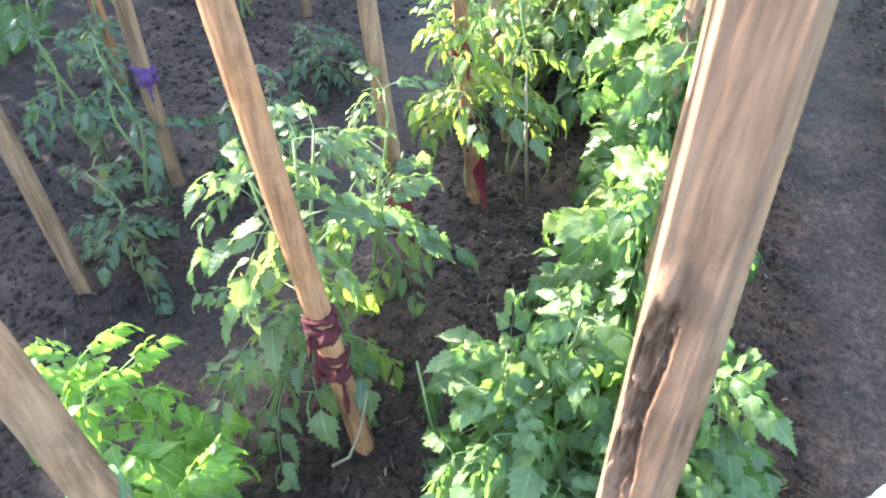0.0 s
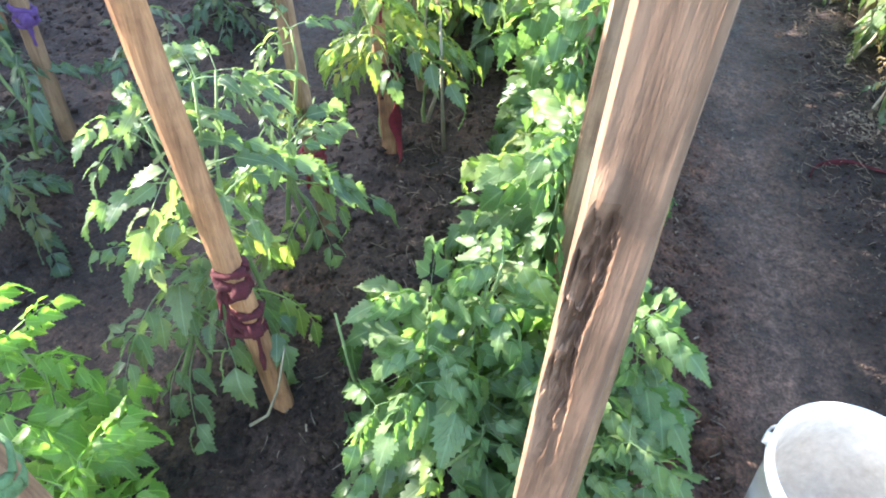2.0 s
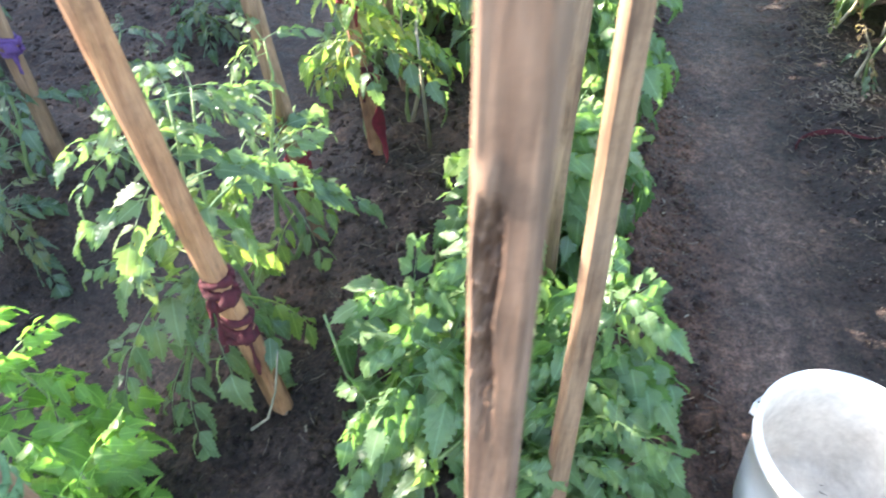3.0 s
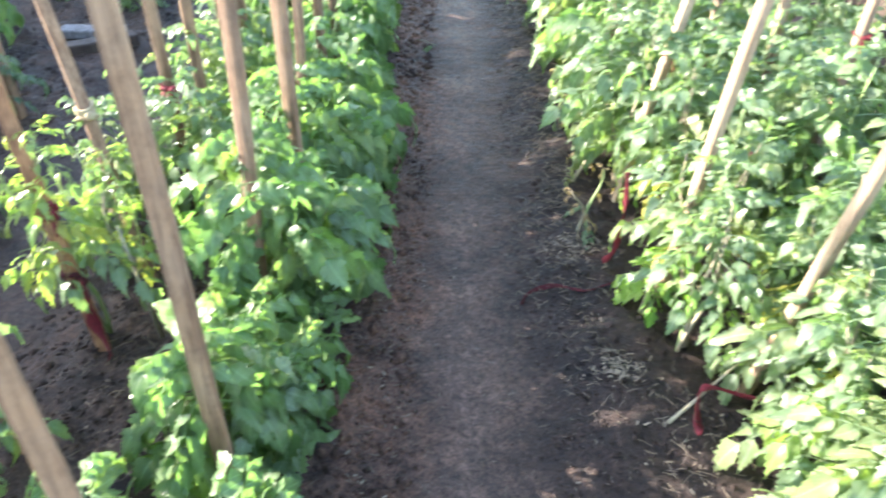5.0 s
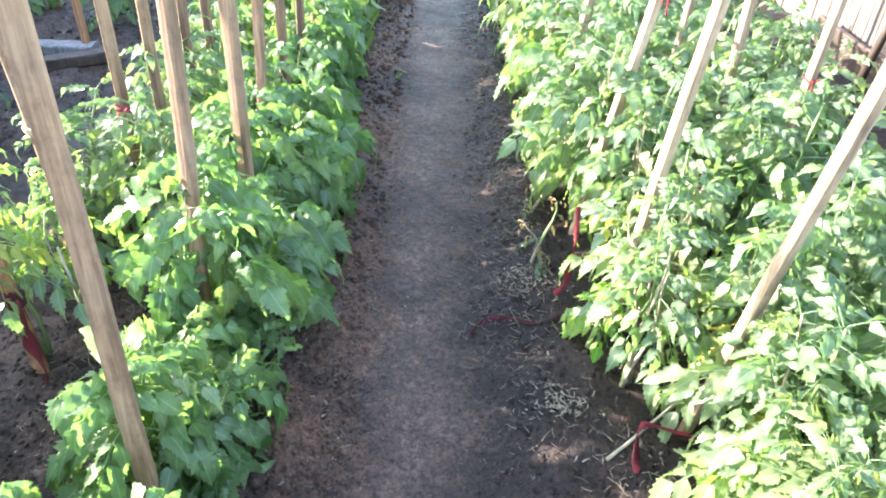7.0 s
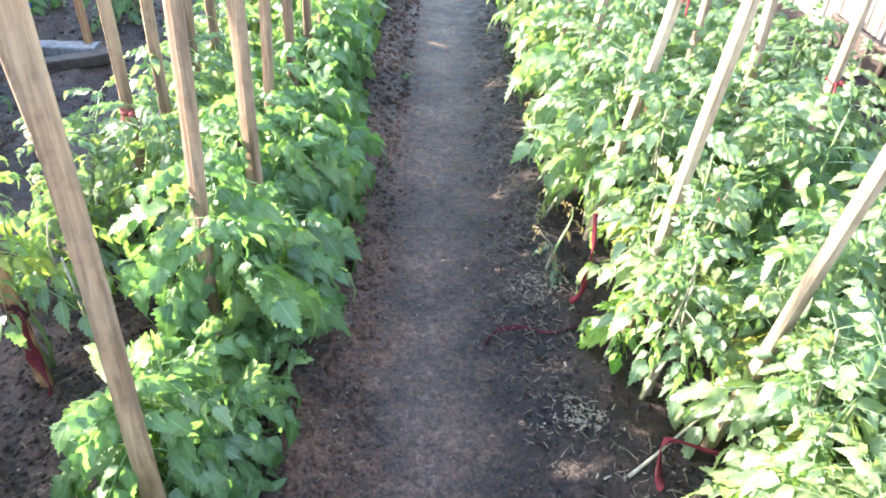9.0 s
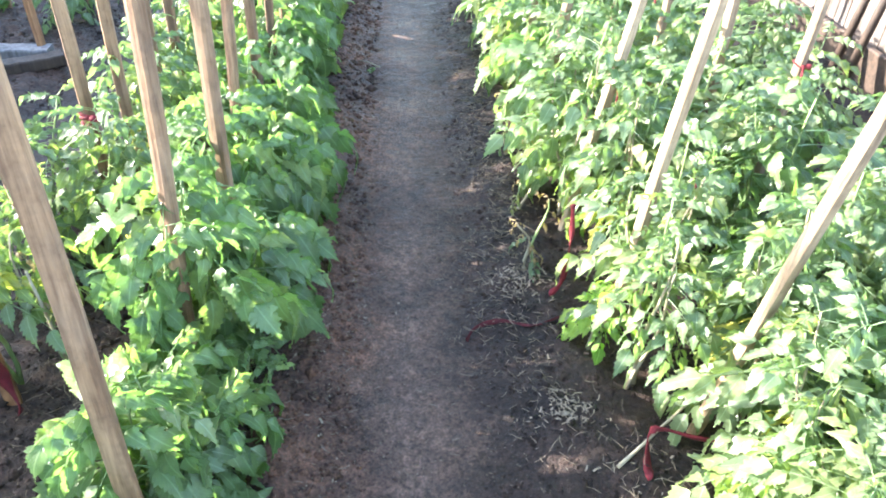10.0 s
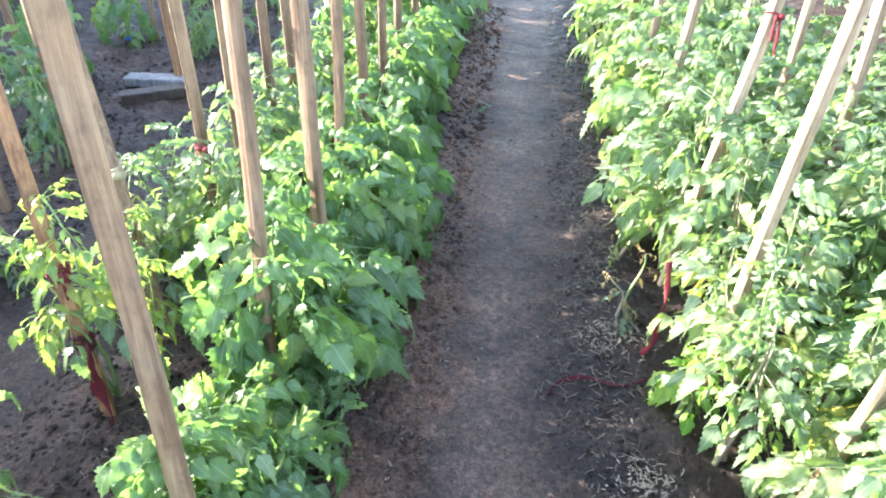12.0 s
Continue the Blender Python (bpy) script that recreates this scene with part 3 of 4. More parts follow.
def flower_mesh():
    bm = bmesh.new()
    c = bm.verts.new((0, 0, 0.003))
    for k in range(5):
        a = k * 2 * math.pi / 5
        p = [bm.verts.new((math.cos(a + d) * q, math.sin(a + d) * q, z)) for d, q, z in ((-0.3, 0.006, 0.001), (0, 0.014, -0.004), (0.3, 0.006, 0.001))]
        bm.faces.new((c, *p))
    tube(bm, [(0, 0, 0), (0, 0, 0.008)], [0.0022, 0.001], 5)
    me = bpy.data.meshes.new("flower")
    bm.to_mesh(me)
    bm.free()
    me.materials.append(FLOWER)
    return me


FRUIT_ME, CALYX_ME, FLOWER_ME = fruit_mesh(), calyx_mesh(), flower_mesh()


def plant(x, y, height, spread, count, kind, seed, label, low=0.12, stems=2, extra=None, share=0.0, size=1.0, fruits=0, flowers=0, lean=(0, 0), bare=False):
    """A tomato plant: stems from the soil, compound leaves all round them."""
    r = random.Random(seed * 13 + 5)
    count = int(count * (0.98 if kind == "lush" else 1.15))
    z0 = ground_height(x, y)
    root = empty("tomato_plant", (x, y, z0))
    tagged(root, label, "tomato plant", "tomato plants")
    lines = []
    for s in range(stems):
        a = r.uniform(0, 6.28)
        off = spread * (0.18 if s == 0 else 0.45)
        top = height * (1.0 if s == 0 else r.uniform(0.72, 0.95))
        pts = []
        for i in range(9):
            t = i / 8
            wob = 0.018 * math.sin(t * 7 + s * 2 + seed)
            pts.append(Vector((math.cos(a) * off * t + wob + lean[0] * t, math.sin(a) * off * t + wob * 0.7 + lean[1] * t, top * t - 0.02)))
        bm = bmesh.new()
        tube(bm, pts, [0.0075 - 0.0052 * i / 8 for i in range(9)], 6)
        part("stem", bm, DRY_STEM if bare and s else STEM, root)
        lines.append(pts)
    ang = r.uniform(0, 6.28)
    for i in range(count):
        pts = lines[i % stems]
        t = low + (1 - low) * ((i + r.random() * 0.6) / count)
        k = min(7, int(t * 8))
        p = pts[k].lerp(pts[k + 1], t * 8 - k)
        ang += 2.4 + r.uniform(-0.5, 0.5)
        up = -0.35 + 0.75 * t + r.uniform(-0.25, 0.3)
        scale = size * (0.72 + 0.5 * math.sin(math.pi * min(1, t * 0.85 + 0.12))) * r.uniform(0.72, 1.12) * (0.66 if t > 0.9 else 1.0)
        kd = extra if extra and r.random() < share * (1.5 - t) else kind
        m = Matrix.Translation(p) @ Matrix.Rotation(ang, 4, "Z") @ Matrix.Rotation(up, 4, "X") @ Matrix.Rotation(r.uniform(-0.4, 0.4), 4, "Y") @ Matrix.Scale(scale * spread / 0.25, 4)
        piece("leaf", r.choice(LEAVES[kd]), m, root)
    for pts in lines:
        for k in range(3):
            m = Matrix.Translation(pts[8]) @ Matrix.Rotation(ang + k * 2.1, 4, "Z") @ Matrix.Rotation(r.uniform(0.3, 0.9), 4, "X") @ Matrix.Scale(size * spread / 0.25 * r.uniform(0.45, 0.7), 4)
            piece("leaf", r.choice(LEAVES[kind]), m, root)
    for i in range(fruits):
        t = r.uniform(0.3, 0.75)
        k = min(7, int(t * 8))
        a = r.uniform(2.2, 5.0)
        p = lines[i % stems][k] + Vector((math.cos(a) * spread * 0.35, math.sin(a) * spread * 0.35, 0))
        rad = r.uniform(0.016, 0.027)
        ob = piece("fruit", FRUIT_ME, Matrix.Translation(p) @ Matrix.Scale(rad, 4), root)
        piece("calyx", CALYX_ME, Matrix.Rotation(a, 4, "Z"), ob)
    for i in range(flowers):
        a = r.uniform(0, 6.28)
        p = lines[i % stems][r.randint(5, 7)] + Vector((math.cos(a) * spread * 0.5, math.sin(a) * spread * 0.5, 0.02))
        piece("flower", FLOWER_ME, Matrix.Translation(p) @ Matrix.Rotation(r.uniform(0.4, 1.4), 4, "X"), root)
    return root


LUSH = "lush dark green tomato plant with broad drooping leaves"
SUNNY = "sunlit pale green tomato plant tied to its stake"
LANKY = "lanky tomato plant with sparse bright green leaves"
YELLOW = "yellowing tomato plant with withered lower leaves"
BACKLIT = "young tomato plant with bright yellow-green backlit leaves"
DULL = "sparse dull green tomato plant on dark soil"
# bed between the paths, row along the main path
for i, (x, y, h, s, n) in enumerate(((-0.65, 0.53, 0.44, 0.20, 44), (-0.44, 0.56, 0.40, 0.20, 40), (-0.68, 0.39, 0.32, 0.19, 32), (-0.38, 0.40, 0.26, 0.17, 22), (-0.55, 0.93, 0.47, 0.22, 50), (-0.43, 1.10, 0.42, 0.19, 40), (-0.53, 1.46, 0.64, 0.23, 66), (-0.37, 1.30, 0.24, 0.13, 12), (-0.42, 1.64, 0.50, 0.20, 46), (-0.45, 1.90, 0.58, 0.23, 64), (-0.47, 2.16, 0.52, 0.26, 64), (-0.44, 2.50, 0.52, 0.26, 62), (-0.48, 2.86, 0.50, 0.26, 58), (-0.44, 3.2, 0.54, 0.27, 56), (-0.47, 3.6, 0.52, 0.27, 54), (-0.46, 4.0, 0.60, 0.27, 52), (-0.47, 4.4, 0.64, 0.28, 46), (-0.48, 4.8, 0.66, 0.29, 44), (-0.46, 5.2, 0.68, 0.30, 42), (-0.48, 5.6, 0.70, 0.30, 40), (-0.46, 6.0, 0.70, 0.32, 38), (-0.48, 6.5, 0.70, 0.32, 38), (-0.47, 7.0, 0.70, 0.32, 36), (-0.47, 7.5, 0.70, 0.32, 34))):
    plant(x - (0.02 if y < 1.8 else 0.055) - 0.05 * max(0.0, min(3.0, y - 3.0)), y, h, s, n, "lush", i + 1, LUSH, 0.10, 4, "sunny", 0.15, 1.0, 0, 1 if i == 6 else 0)
# second row of the bed
plant(-1.35, 0.25, 0.47, 0.17, 24, "backlit_green", 31, BACKLIT, 0.12, 3)
plant(-1.22, 0.15, 0.34, 0.17, 15, "backlit_green", 39, BACKLIT, 0.15, 2)
plant(-1.08, 0.60, 0.66, 0.22, 22, "lanky", 32, LANKY, 0.30, 4, "yellow", 0.12, 1.0, 0, 1, (-0.06, 0.04))
plant(-1.22, 0.52, 0.38, 0.18, 11, "lanky", 36, LANKY, 0.3, 2)
plant(-1.10, 0.90, 0.58, 0.19, 18, "lanky", 33, LANKY, 0.4, 3, "yellow", 0.2, 0.95)
plant(-1.02, 1.40, 0.66, 0.22, 27, "yellow", 34, YELLOW, 0.45, 3, "lanky", 0.2, 0.95)
plant(-1.10, 1.80, 0.52, 0.22, 26, "lanky", 37, LANKY, 0.3, 3, "yellow", 0.3, 1.0)
plant(-1.16, 2.20, 0.50, 0.22, 24, "sunny", 38, LANKY, 0.25, 3, "yellow", 0.25, 1.0)
plant(-0.93, 1.52, 0.56, 0.18, 15, "yellow", 35, YELLOW, 0.5, 2, "dry", 0.4, 0.95, bare=True)
for i, (x, y, k) in enumerate(((-0.93, 2.05, "sunny"), (-0.98, 2.42, "lanky"), (-0.93, 2.8, "sunny"), (-0.97, 3.2, "sunny"), (-0.95, 3.7, "lush"), (-0.95, 4.2, "sunny"), (-0.95, 4.8, "lush"), (-0.95, 5.4, "lush"))):
    plant(x, y, 0.55, 0.25, 34, k, 40 + i, LANKY if k != "lush" else LUSH, 0.25, 2, "yellow", 0.25)
# far bed past the other path
for i, (x, y, h, n, k) in enumerate(((-1.80, 0.86, 0.28, 16, "dull"), (-1.90, 1.10, 0.52, 16, "dull"), (-1.68, 1.28, 0.40, 24, "dull"), (-2.18, 1.22, 0.62, 16, "dull"), (-2.36, 1.60, 0.56, 14, "dull"), (-2.2, 2.25, 0.5, 16, "dull"), (-1.74, 1.95, 0.20, 20, "dull"), (-1.95, 2.75, 0.55, 18, "dull"), (-2.5, 2.6, 0.55, 16, "lush"), (-1.95, 4.35, 0.55, 18, "lanky"), (-2.4, 3.4, 0.55, 18, "lush"), (-1.9, 4.5, 0.5, 18, "lanky"), (-2.5, 4.5, 0.5, 18, "lush"), (-2.9, 1.7, 0.5, 14, "lush"), (-3.1, 2.6, 0.55, 16, "lush"), (-3.2, 3.6, 0.55, 16, "lush"), (-1.95, 5.4, 0.5, 16, "lush"), (-2.5, 5.6, 0.5, 16, "lush"), (-3.4, 4.8, 0.5, 16, "lush"), (-2.20, 3.00, 0.45, 16, "lush"), (-2.55, 3.75, 0.5, 16, "lush"))):
    plant(x, y, h, 0.20 if k == "dull" else 0.23, int(n * 0.85), k, 60 + i, DULL if k == "dull" else LANKY, 0.25, 2, "dry" if i == 5 else None, 0.5, 0.95)
# sunny bed
for i, (x, y, h, s, n) in enumerate(((0.92, 0.66, 0.60, 0.25, 44), (0.83, 0.74, 0.52, 0.21, 34), (0.92, 0.97, 0.64, 0.24, 44), (0.97, 1.28, 0.68, 0.24, 46), (0.70, 1.66, 0.68, 0.20, 34), (0.63, 1.40, 0.66, 0.19, 26), (0.72, 1.95, 0.74, 0.24, 46), (0.60, 2.3, 0.76, 0.25, 46), (0.66, 2.65, 0.78, 0.25, 48), (0.60, 3.05, 0.76, 0.27, 50), (0.66, 3.5, 0.76, 0.27, 58), (0.60, 3.95, 0.76, 0.28, 54), (0.66, 4.45, 0.76, 0.29, 50), (0.64, 5.0, 0.76, 0.30, 46), (0.68, 5.6, 0.76, 0.31, 44), (0.68, 6.2, 0.76, 0.32, 42),
                                       (1.24, 0.95, 0.70, 0.27, 60), (1.12, 1.42, 0.74, 0.27, 64), (1.16, 1.85, 0.74, 0.26, 62), (1.06, 2.25, 0.72, 0.27, 60), (1.15, 2.7, 0.74, 0.27, 58), (1.10, 3.2, 0.74, 0.28, 54), (1.15, 3.7, 0.74, 0.29, 50), (1.12, 4.3, 0.74, 0.3, 46), (1.15, 5.0, 0.74, 0.32, 44), (1.6, 1.5, 0.66, 0.28, 50), (1.6, 2.1, 0.66, 0.28, 50), (1.62, 2.7, 0.66, 0.28, 46), (1.7, 3.4, 0.62, 0.3, 44), (1.7, 4.2, 0.62, 0.3, 40))):
    plant(x + (0.04 if 1.3 < y < 5.0 and x < 0.8 else 0.0), y, h, s, n, "sunny", 100 + i, SUNNY, 0.5 if i in (4, 5) else 0.34, 4, "yellow" if i < 8 else "lush", 0.14, 1.0, 4 if i in (1, 2, 3, 15) else (1 if i % 3 == 0 else 0), 0, (0.0, 0.0), i < 8)
plant(0.60, 1.56, 0.24, 0.14, 8, "backlit_green", 150, "low broad-leaved tomato shoot at the foot of a stake", 0.45, 2)
for i, (x, y) in enumerate(((0.46, 1.95), (0.48, 2.35), (0.47, 2.8))):
    plant(x, y, 0.30, 0.14, 7, "dry", 140 + i, "withered grey tomato shoot at the edge of the bed", 0.3, 2, "dull", 0.3, 0.9, bare=True)


# ---- ties ----
def rag_tie(x, y, z, radius, mat, label, seed, tails=2, loops=2, tail=0.07):
    """A torn strip of cloth wound round a stake, knotted, with loose ends."""
    r = random.Random(seed)
    root = empty("cloth_tie", (x, y, z))
    tagged(root, label, "cloth tie", "cloth ties")
    for k in range(loops):
        bm = bmesh.new()
        pts = []
        h = (k - (loops - 1) / 2) * 0.016
        for i in range(17):
            a = i / 16 * 2 * math.pi
            q = radius * (1.0 + 0.10 * math.sin(a * 3 + k + seed) + 0.10 * r.random())
            pts.append((math.cos(a) * q, math.sin(a) * q * 0.85, h + 0.007 * math.sin(a + k * 2.3 + seed) + 0.004 * r.random()))
        tube(bm, pts, [(0.0075 if x < 0 else 0.0030) * (0.6 + 0.7 * r.random()) for _ in pts], 6)
        part("band", bm, mat, root)
    bm = bmesh.new()
    bmesh.ops.create_icosphere(bm, subdivisions=2, radius=0.016 if x < 0 else 0.011)
    for v in bm.verts:
        v.co *= 1 + 0.45 * noise.noise(v.co * 90 + Vector((seed, 0, 0)))
        v.co += Vector((radius * 0.8, -radius * 0.9, 0))
    smooth_bm(bm)
    part("knot", bm, mat, root)
    for k in range(tails):
        a = r.uniform(-2.6, 0.2)
        cloth_strip("tail", [(math.cos(a) * radius * (0.9 + 0.6 * t) , math.sin(a) * radius * (0.9 + 0.7 * t), 0.005 - tail * t * t * (1 + 0.6 * k)) for t in (0, 0.3, 0.6, 0.85, 1.0)], 0.011, mat, root, seed + k)
    return root


def cloth_strip(name, pts, width, mat, parent=None, seed=0):
    """A limp strip of cloth with thickness, twisting along its way."""
    bm = bmesh.new()
    rings = []
    n = len(pts)
    fine = []
    for i in range(n - 1):
        for k in range(4):
            t = k / 4
            p0, p1, p2, p3 = (Vector(pts[max(0, min(n - 1, i + d))]) for d in (-1, 0, 1, 2))
            fine.append(0.5 * ((2 * p1) + (p2 - p0) * t + (2 * p0 - 5 * p1 + 4 * p2 - p3) * t * t + (3 * p1 - p0 - 3 * p2 + p3) * t ** 3))
    fine.append(Vector(pts[-1]))
    m = len(fine)
    for i, p in enumerate(fine):
        d = (fine[min(m - 1, i + 1)] - fine[max(0, i - 1)]).normalized()
        side = d.cross(Vector((math.sin(seed + i * 0.25), math.cos(seed + i * 0.25), 0.4))).normalized()
        nrm = side.cross(d)
        w = width * (0.8 + 0.3 * math.sin(i * 0.9 + seed)) * 0.5
        rings.append([bm.verts.new(p + side * w * a + nrm * 0.0016 * b) for a, b in ((-1, -1), (0, -2.5), (1, -1), (1, 1), (0, -0.5), (-1, 1))])
    for a, b in zip(rings, rings[1:]):
        for k in range(6):
            bm.faces.new((a[k], a[(k + 1) % 6], b[(k + 1) % 6], b[k])).smooth = True
    bm.faces.new(rings[0][::-1])
    bm.faces.new(rings[-1])
    return part(name, bm, mat, parent)


def on(x, y, lx, ly, z):
    return x + lx * z, y + ly * z, z


for (x, y, z, m, lab, sd, tl) in ((*on(-1.010, 0.485, -0.135, -0.012, 0.40), RAG_DIRTY, "red cloth strip wound round a stake", 1, 2), (*on(-1.010, 0.485, -0.135, -0.012, 0.30), RAG_DIRTY, "red cloth strip knotted round a stake", 2, 2),
                                  (*on(-1.067, 0.982, -0.144, 0.059, 0.255), RAG, "red cloth strip knotted round a stake", 3, 2), (*on(-1.004, 1.339, -0.138, 0.135, 0.47), RAG, "red cloth strip knotted round a stake", 4, 1),
                                  (*on(-1.004, 1.339, -0.138, 0.135, 0.27), RAG_DIRTY, "long red cloth strip hanging from a stake", 5, 3), (*on(-1.855, 1.155, -0.016, 0, 0.40), PURPLE, "purple cloth strip knotted round a stake", 6, 1),
                                  (*on(-0.95, 2.1, -0.03, 0, 0.50), RAG, "dark red cloth tie round a stake", 7, 0),
                                  (*on(0.625, 2.21, 0.131, -0.018, 0.62), RAG, "red cloth strip tied to a stake", 9, 1), (*on(0.625, 2.21, 0.131, -0.018, 1.0), RAG, "faded red knot of cloth on a stake", 10, 2),
                                  (*on(1.289, 2.189, 0.049, 0.024, 0.70), RAG, "red cloth tie round a stake", 12, 1), (*on(0.583, 2.704, 0.065, -0.034, 0.4), RAG, "red cloth strip tied to a stake", 13, 2),
                                  (*on(-0.985, 0.006, -0.152, 0.001, 0.62), GREEN_RAG, "green cloth strip round a stake", 14, 1), (*on(-0.975, 1.670, -0.220, 0.210, 0.56), TWINE, "twine wound round a stake", 15, 0)):
    rag_tie(x, y, z, 0.0235 if x < 0 else 0.023, m, lab, sd, tl, (4 if sd < 3 else 3) if x < 0 else 1)
g = ground_height
tagged(cloth_strip("cloth_strip", [(x, y, g(x, y) + 0.012) for x, y in ((0.22, 1.63), (0.25, 1.68), (0.33, 1.68), (0.42, 1.65), (0.50, 1.66), (0.56, 1.70))], 0.016, RAG_DIRTY, None, 2), "dark red cloth strip lying on the soil", "cloth strip", "cloth ties")
tagged(cloth_strip("cloth_strip", [(0.525, 1.79, 0.40), (0.53, 1.775, 0.33), (0.535, 1.78, 0.25), (0.53, 1.77, 0.17), (0.525, 1.78, 0.10), (0.50, 1.79, g(0.50, 1.79) + 0.01)], 0.022, RAG, None, 3), "long red cloth strip hanging from a tomato stem", "cloth strip", "cloth ties")
tagged(cloth_strip("cloth_strip", [(0.84, 1.13, 0.11), (0.76, 1.14, 0.115), (0.68, 1.16, 0.125), (0.645, 1.164, 0.11), (0.635, 1.12, 0.06), (0.625, 1.06, g(0.625, 1.06) + 0.012)], 0.026, RAG, None, 5), "bright red cloth strip hanging over a low stem", "cloth strip", "cloth ties")


tagged(cloth_strip("cloth_strip", [(-0.985, 1.315, 0.31), (-0.98, 1.30, 0.24), (-0.985, 1.305, 0.17), (-0.97, 1.30, 0.10), (-0.965, 1.29, g(-0.965, 1.29) + 0.012)], 0.034, RAG, None, 7), "wide red cloth strip hanging down a stake", "cloth strip", "cloth ties")


tagged(cloth_strip("cloth_strip", [(0.837, 2.29, 0.54), (0.842, 2.285, 0.50), (0.838, 2.29, 0.46), (0.85, 2.295, 0.43)], 0.02, RAG, None, 8), "short red cloth strip tied among tomato stems", "cloth strip", "cloth ties")
tagged(cloth_strip("cloth_strip", [(0.872, 1.79, 0.54), (0.88, 1.785, 0.49), (0.878, 1.79, 0.45), (0.885, 1.80, 0.41)], 0.016, RAG_DIRTY, None, 9), "short dark red cloth strip among tomato stems", "cloth strip", "cloth ties")


# ---- fallen stem under the sunny plants, bed debris ----
def dry_stick(pts, r0, label, mat=DRY_STEM):
    bm = bmesh.new()
    n = len(pts)
    tube(bm, pts, [r0 * (1 - 0.5 * i / (n - 1)) for i in range(n)], 7)
    tagged(part("dry_stick", bm, mat), label, "stick")


dry_stick([(0.555, 1.10, g(0.555, 1.10) + 0.006), (0.61, 1.14, 0.07), (0.67, 1.17, 0.12), (0.75, 1.2, 0.2)], 0.0055, "pale bent plant stem rising from the soil")
dry_stick([(0.575, 1.545, g(0.575, 1.545)), (0.60, 1.58, 0.10), (0.63, 1.62, 0.22)], 0.009, "pale dry plant stem beside a stake")
dry_stick([(-0.84, 0.50, g(-0.84, 0.5)), (-0.88, 0.52, 0.14), (-0.91, 0.53, 0.30)], 0.0048, "pale green woody stem beside a stake", STEM)
dry_stick([(-1.06, 0.43, g(-1.06, 0.43) + 0.004), (-1.03, 0.45, 0.05), (-1.01, 0.47, 0.12), (-0.99, 0.48, 0.24)], 0.0035, "thin crooked grey stem")
dry_stick([(-0.86, 1.40, g(-0.86, 1.4)), (-0.88, 1.41, 0.2), (-0.90, 1.41, 0.42)], 0.007, "thin pale dry stick standing in the soil")
dry_stick([(-0.10, 3.87, g(-0.1, 3.87) + 0.01), (-0.16, 3.89, 0.02), (-0.22, 3.94, 0.012)], 0.004, "thin fallen stalk on the path")
leaf_fallen = new("fallen_leaf", LEAVES["sunny"][2])
leaf_fallen.matrix_world = Matrix.Translation((-0.10, 3.84, 0.02)) @ Matrix.Rotation(2.0, 4, "Z") @ Matrix.Scale(0.5, 4)
tagged(leaf_fallen, "pale wilted leaf lying on the path", "leaf")


def board(name, x, y, z, ln, wd, th, turn, mat, label, cat):
    bm = bmesh.new()
    n = 14
    rows = []
    for i in range(n + 1):
        u = (i / n - 0.5) * ln
        w = wd / 2 * (1 + 0.06 * noise.noise(Vector((i * 0.7, x, y))))
        e = 0.012 * noise.noise(Vector((i * 0.5, 3, x)))
        rows.append([bm.verts.new((u, a * w, b * th / 2 + e)) for a, b in ((-1, -0.7), (-0.92, -1), (0.92, -1), (1, -0.7), (1, 0.7), (0.92, 1), (-0.92, 1), (-1, 0.7))])
    for a, b in zip(rows, rows[1:]):
        for k in range(8):
            bm.faces.new((a[k], a[(k + 1) % 8], b[(k + 1) % 8], b[k]))
    bm.faces.new(rows[0][::-1])
    bm.faces.new(rows[-1])
    bmesh.ops.recalc_face_normals(bm, faces=bm.faces)
    ob = part(name, bm, mat)
    ob.matrix_world = pose(x, y, z, 0, 0, turn)
    return tagged(ob, label, cat)


board("grey_board", -2.00, 3.76, 0.075, 0.34, 0.11, 0.05, 4, GREY_BOARD, "short weathered grey board on the soil", "board")
board("wood_offcut", -1.91, 3.60, 0.065, 0.40, 0.09, 0.06, 34, DARK_WOOD, "dark brown piece of wood lying on the soil", "board")


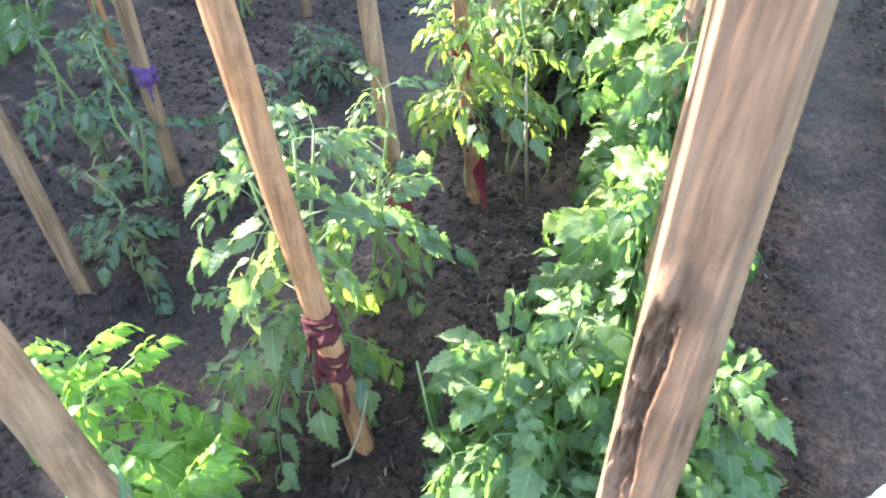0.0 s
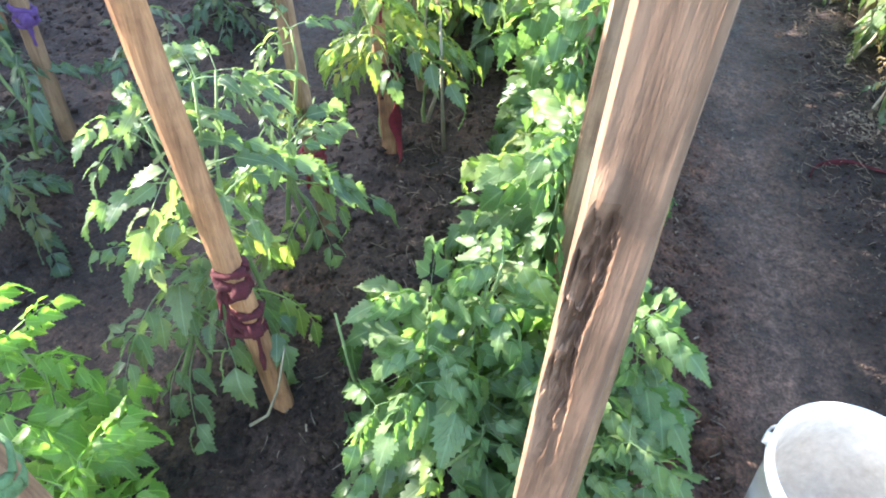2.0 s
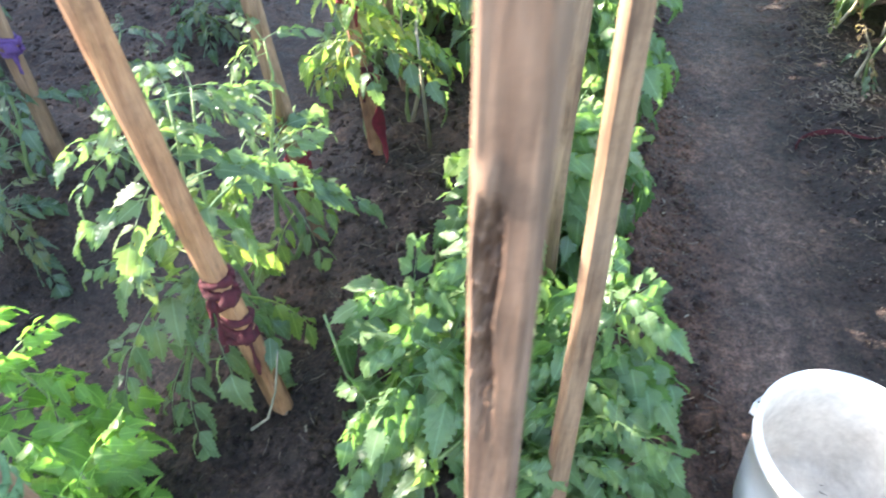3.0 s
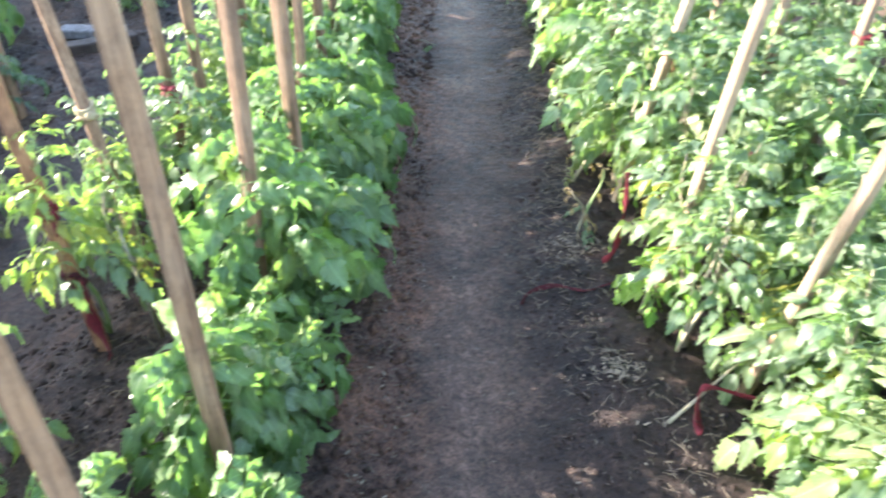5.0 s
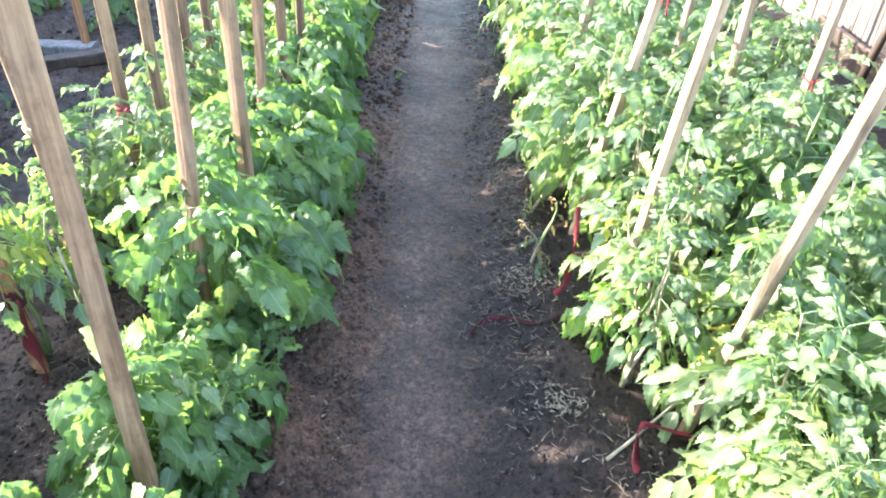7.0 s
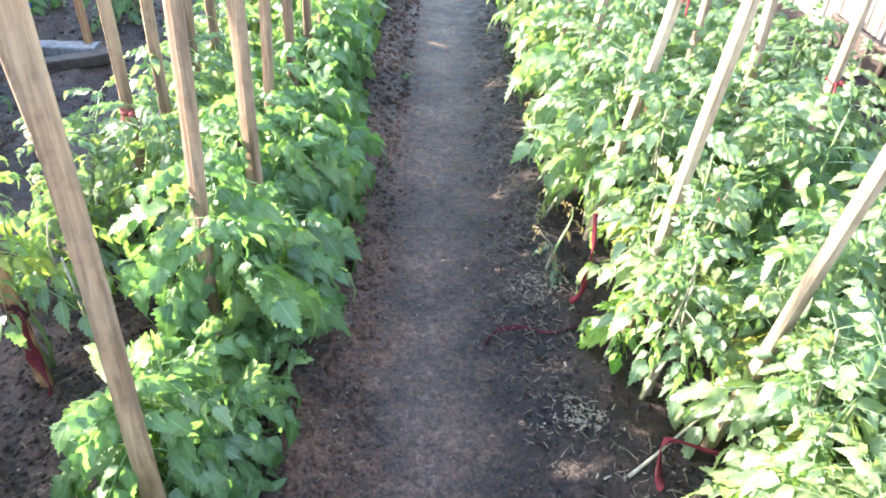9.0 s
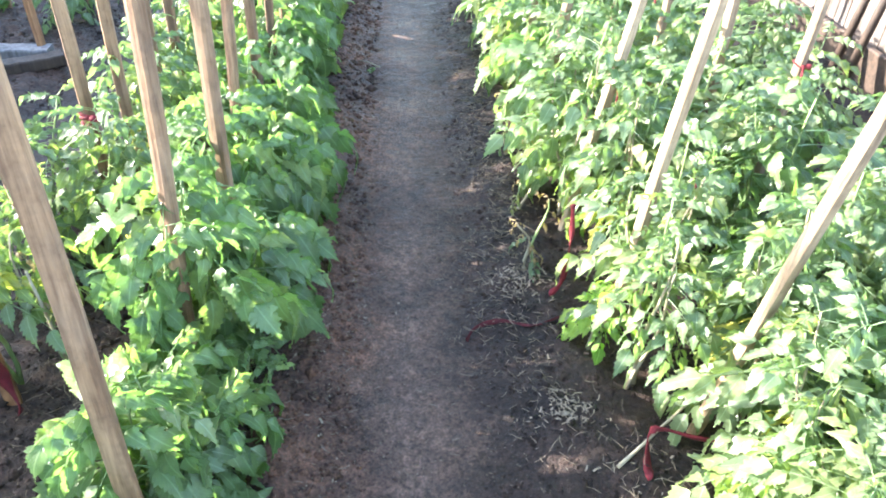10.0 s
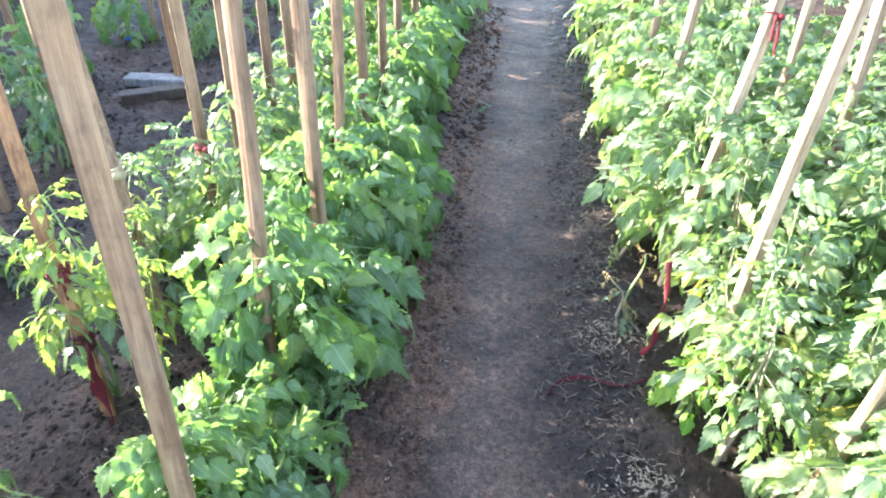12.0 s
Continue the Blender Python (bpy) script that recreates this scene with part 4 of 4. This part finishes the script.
# ---- bucket ----
def bucket(x, y, r_top, r_low, h):
    z = g(x, y) + 0.004
    root = empty("bucket", (x, y, z))
    root.rotation_euler.z = radians(155)
    tagged(root, "white plastic bucket standing on the path", "bucket")
    seg = 56
    prof = [(r_low * 0.96, 0.0), (r_low, 0.006), (r_low + (r_top - r_low) * 0.5, h * 0.5), (r_top - 0.006, h * 0.86), (r_top + 0.002, h * 0.865), (r_top + 0.002, h * 0.90), (r_top - 0.003, h * 0.905), (r_top - 0.002, h * 0.975), (r_top + 0.004, h * 0.98), (r_top + 0.004, h * 0.995), (r_top, h), (r_top - 0.004, h * 0.995), (r_top - 0.007, h * 0.97)]
    inner = [(r_top - 0.007, h * 0.97), (r_low + (r_top - r_low) * 0.5 - 0.004, h * 0.5), (r_low - 0.004, 0.012), (r_low * 0.8, 0.008), (0.0001, 0.008)]

    def lathe(name, pr, mat, close=False):
        bm = bmesh.new()
        rings = [[bm.verts.new((math.cos(k * 2 * math.pi / seg) * q, math.sin(k * 2 * math.pi / seg) * q, zz)) for k in range(seg)] for q, zz in pr]
        for a, b in zip(rings, rings[1:]):
            for k in range(seg):
                bm.faces.new((a[k], a[(k + 1) % seg], b[(k + 1) % seg], b[k])).smooth = True
        if close:
            bm.faces.new(rings[0][::-1])
        return part(name, bm, mat, root)
    lathe("body", prof, PLASTIC, True)
    lathe("inside", inner, BUCKET_DIRT)
    bm = bmesh.new()
    pts = []
    for i in range(25):
        a = math.pi * i / 24
        pts.append((math.cos(a) * (r_top + 0.009) , -math.sin(a) * (r_top + 0.02), h * 0.9 - math.sin(a) * 0.10))
    tube(bm, pts, [0.0024] * 25, 6)
    part("handle", bm, STEEL, root, "thin wire bail handle")
    for s in (-1, 1):
        bm = bmesh.new()
        bmesh.ops.create_cone(bm, cap_ends=True, segments=14, radius1=0.013, radius2=0.011, depth=0.012, matrix=Matrix.Translation((s * (r_top + 0.005), 0, h * 0.9)) @ Matrix.Rotation(radians(90), 4, "Y"))
        part("lug", bm, PLASTIC, root)


bucket(0.005, 0.44, 0.150, 0.122, 0.255)


# ---- weathered board fence beyond the sunny bed ----
def fence(x, tall, y, y_end, wide, label):
    root = empty("fence", (x, 3.0, 0))
    tagged(root, label, "fence", kind="structure")
    r = random.Random(8)
    y_mid, y_len = (y + y_end) / 2 - 3, y_end - y
    while y < y_end:
        w = r.uniform(0.8, 1.3) * wide
        bm = bmesh.new()
        hgt = tall + r.uniform(-0.05, 0.05)
        bmesh.ops.create_cube(bm, size=1.0, matrix=Matrix.Translation((r.uniform(-0.006, 0.006), y - 3 + w / 2, hgt / 2)) @ Matrix.Diagonal((0.02, w - 0.006, hgt, 1)))
        bmesh.ops.bevel(bm, geom=list(bm.edges), offset=0.003, segments=1, affect="EDGES")
        part("board", bm, WHITE_BOARD, root)
        y += w
    for zz in (0.26 * tall, 0.78 * tall):
        bm = bmesh.new()
        bmesh.ops.create_cube(bm, size=1.0, matrix=Matrix.Translation((0.035 if x > 0 else -0.035, y_mid, zz)) @ Matrix.Diagonal((0.04, y_len, 0.07, 1)))
        part("rail", bm, WHITE_BOARD, root)


fence(2.75, 1.35, -1.0, 9.0, 0.12, "old weathered board fence beyond the sunny bed")
# the fence at x = -4.75 is out of view, added to shade the left beds
fence(-4.75, 1.72, -5.0, 14.0, 0.16, "unseen tall board fence added to shade the left beds")


def pole(pts, r0, label):
    bm = bmesh.new()
    tube(bm, pts, [r0 * (1 - 0.1 * i) for i in range(len(pts))], 9)
    tagged(part("pole", bm, DARK_WOOD), label, "pole")


for k, yy in enumerate((2.3, 2.42, 3.6, 3.75)):
    pole([(2.42, yy, 0.0), (2.52, yy + 0.05, 0.55), (2.66, yy + 0.12, 1.25)], 0.026, "brown pole leaning on the board fence")
# dark board added in place of the shade at the fence foot
board("low_plank", 2.62, 2.9, 0.13, 3.6, 0.24, 0.03, 90, DARK_WOOD, "dark plank added to stand in for shade along the fence foot", "plank").rotation_euler.x = radians(80)


def scrap(x, y, mat, label):
    """A crumpled bit of plastic film."""
    bm = bmesh.new()
    bmesh.ops.create_icosphere(bm, subdivisions=3, radius=0.03)
    for v in bm.verts:
        v.co *= 1 + 0.5 * noise.noise(v.co * 60)
        v.co.z *= 0.45
    smooth_bm(bm)
    ob = part("plastic_scrap", bm, mat)
    ob.location = (x, y, g(x, y) + 0.008)
    tagged(ob, label, "scrap")


scrap(-2.60, 4.60, BLUE, "small crumpled blue plastic scrap on the soil")
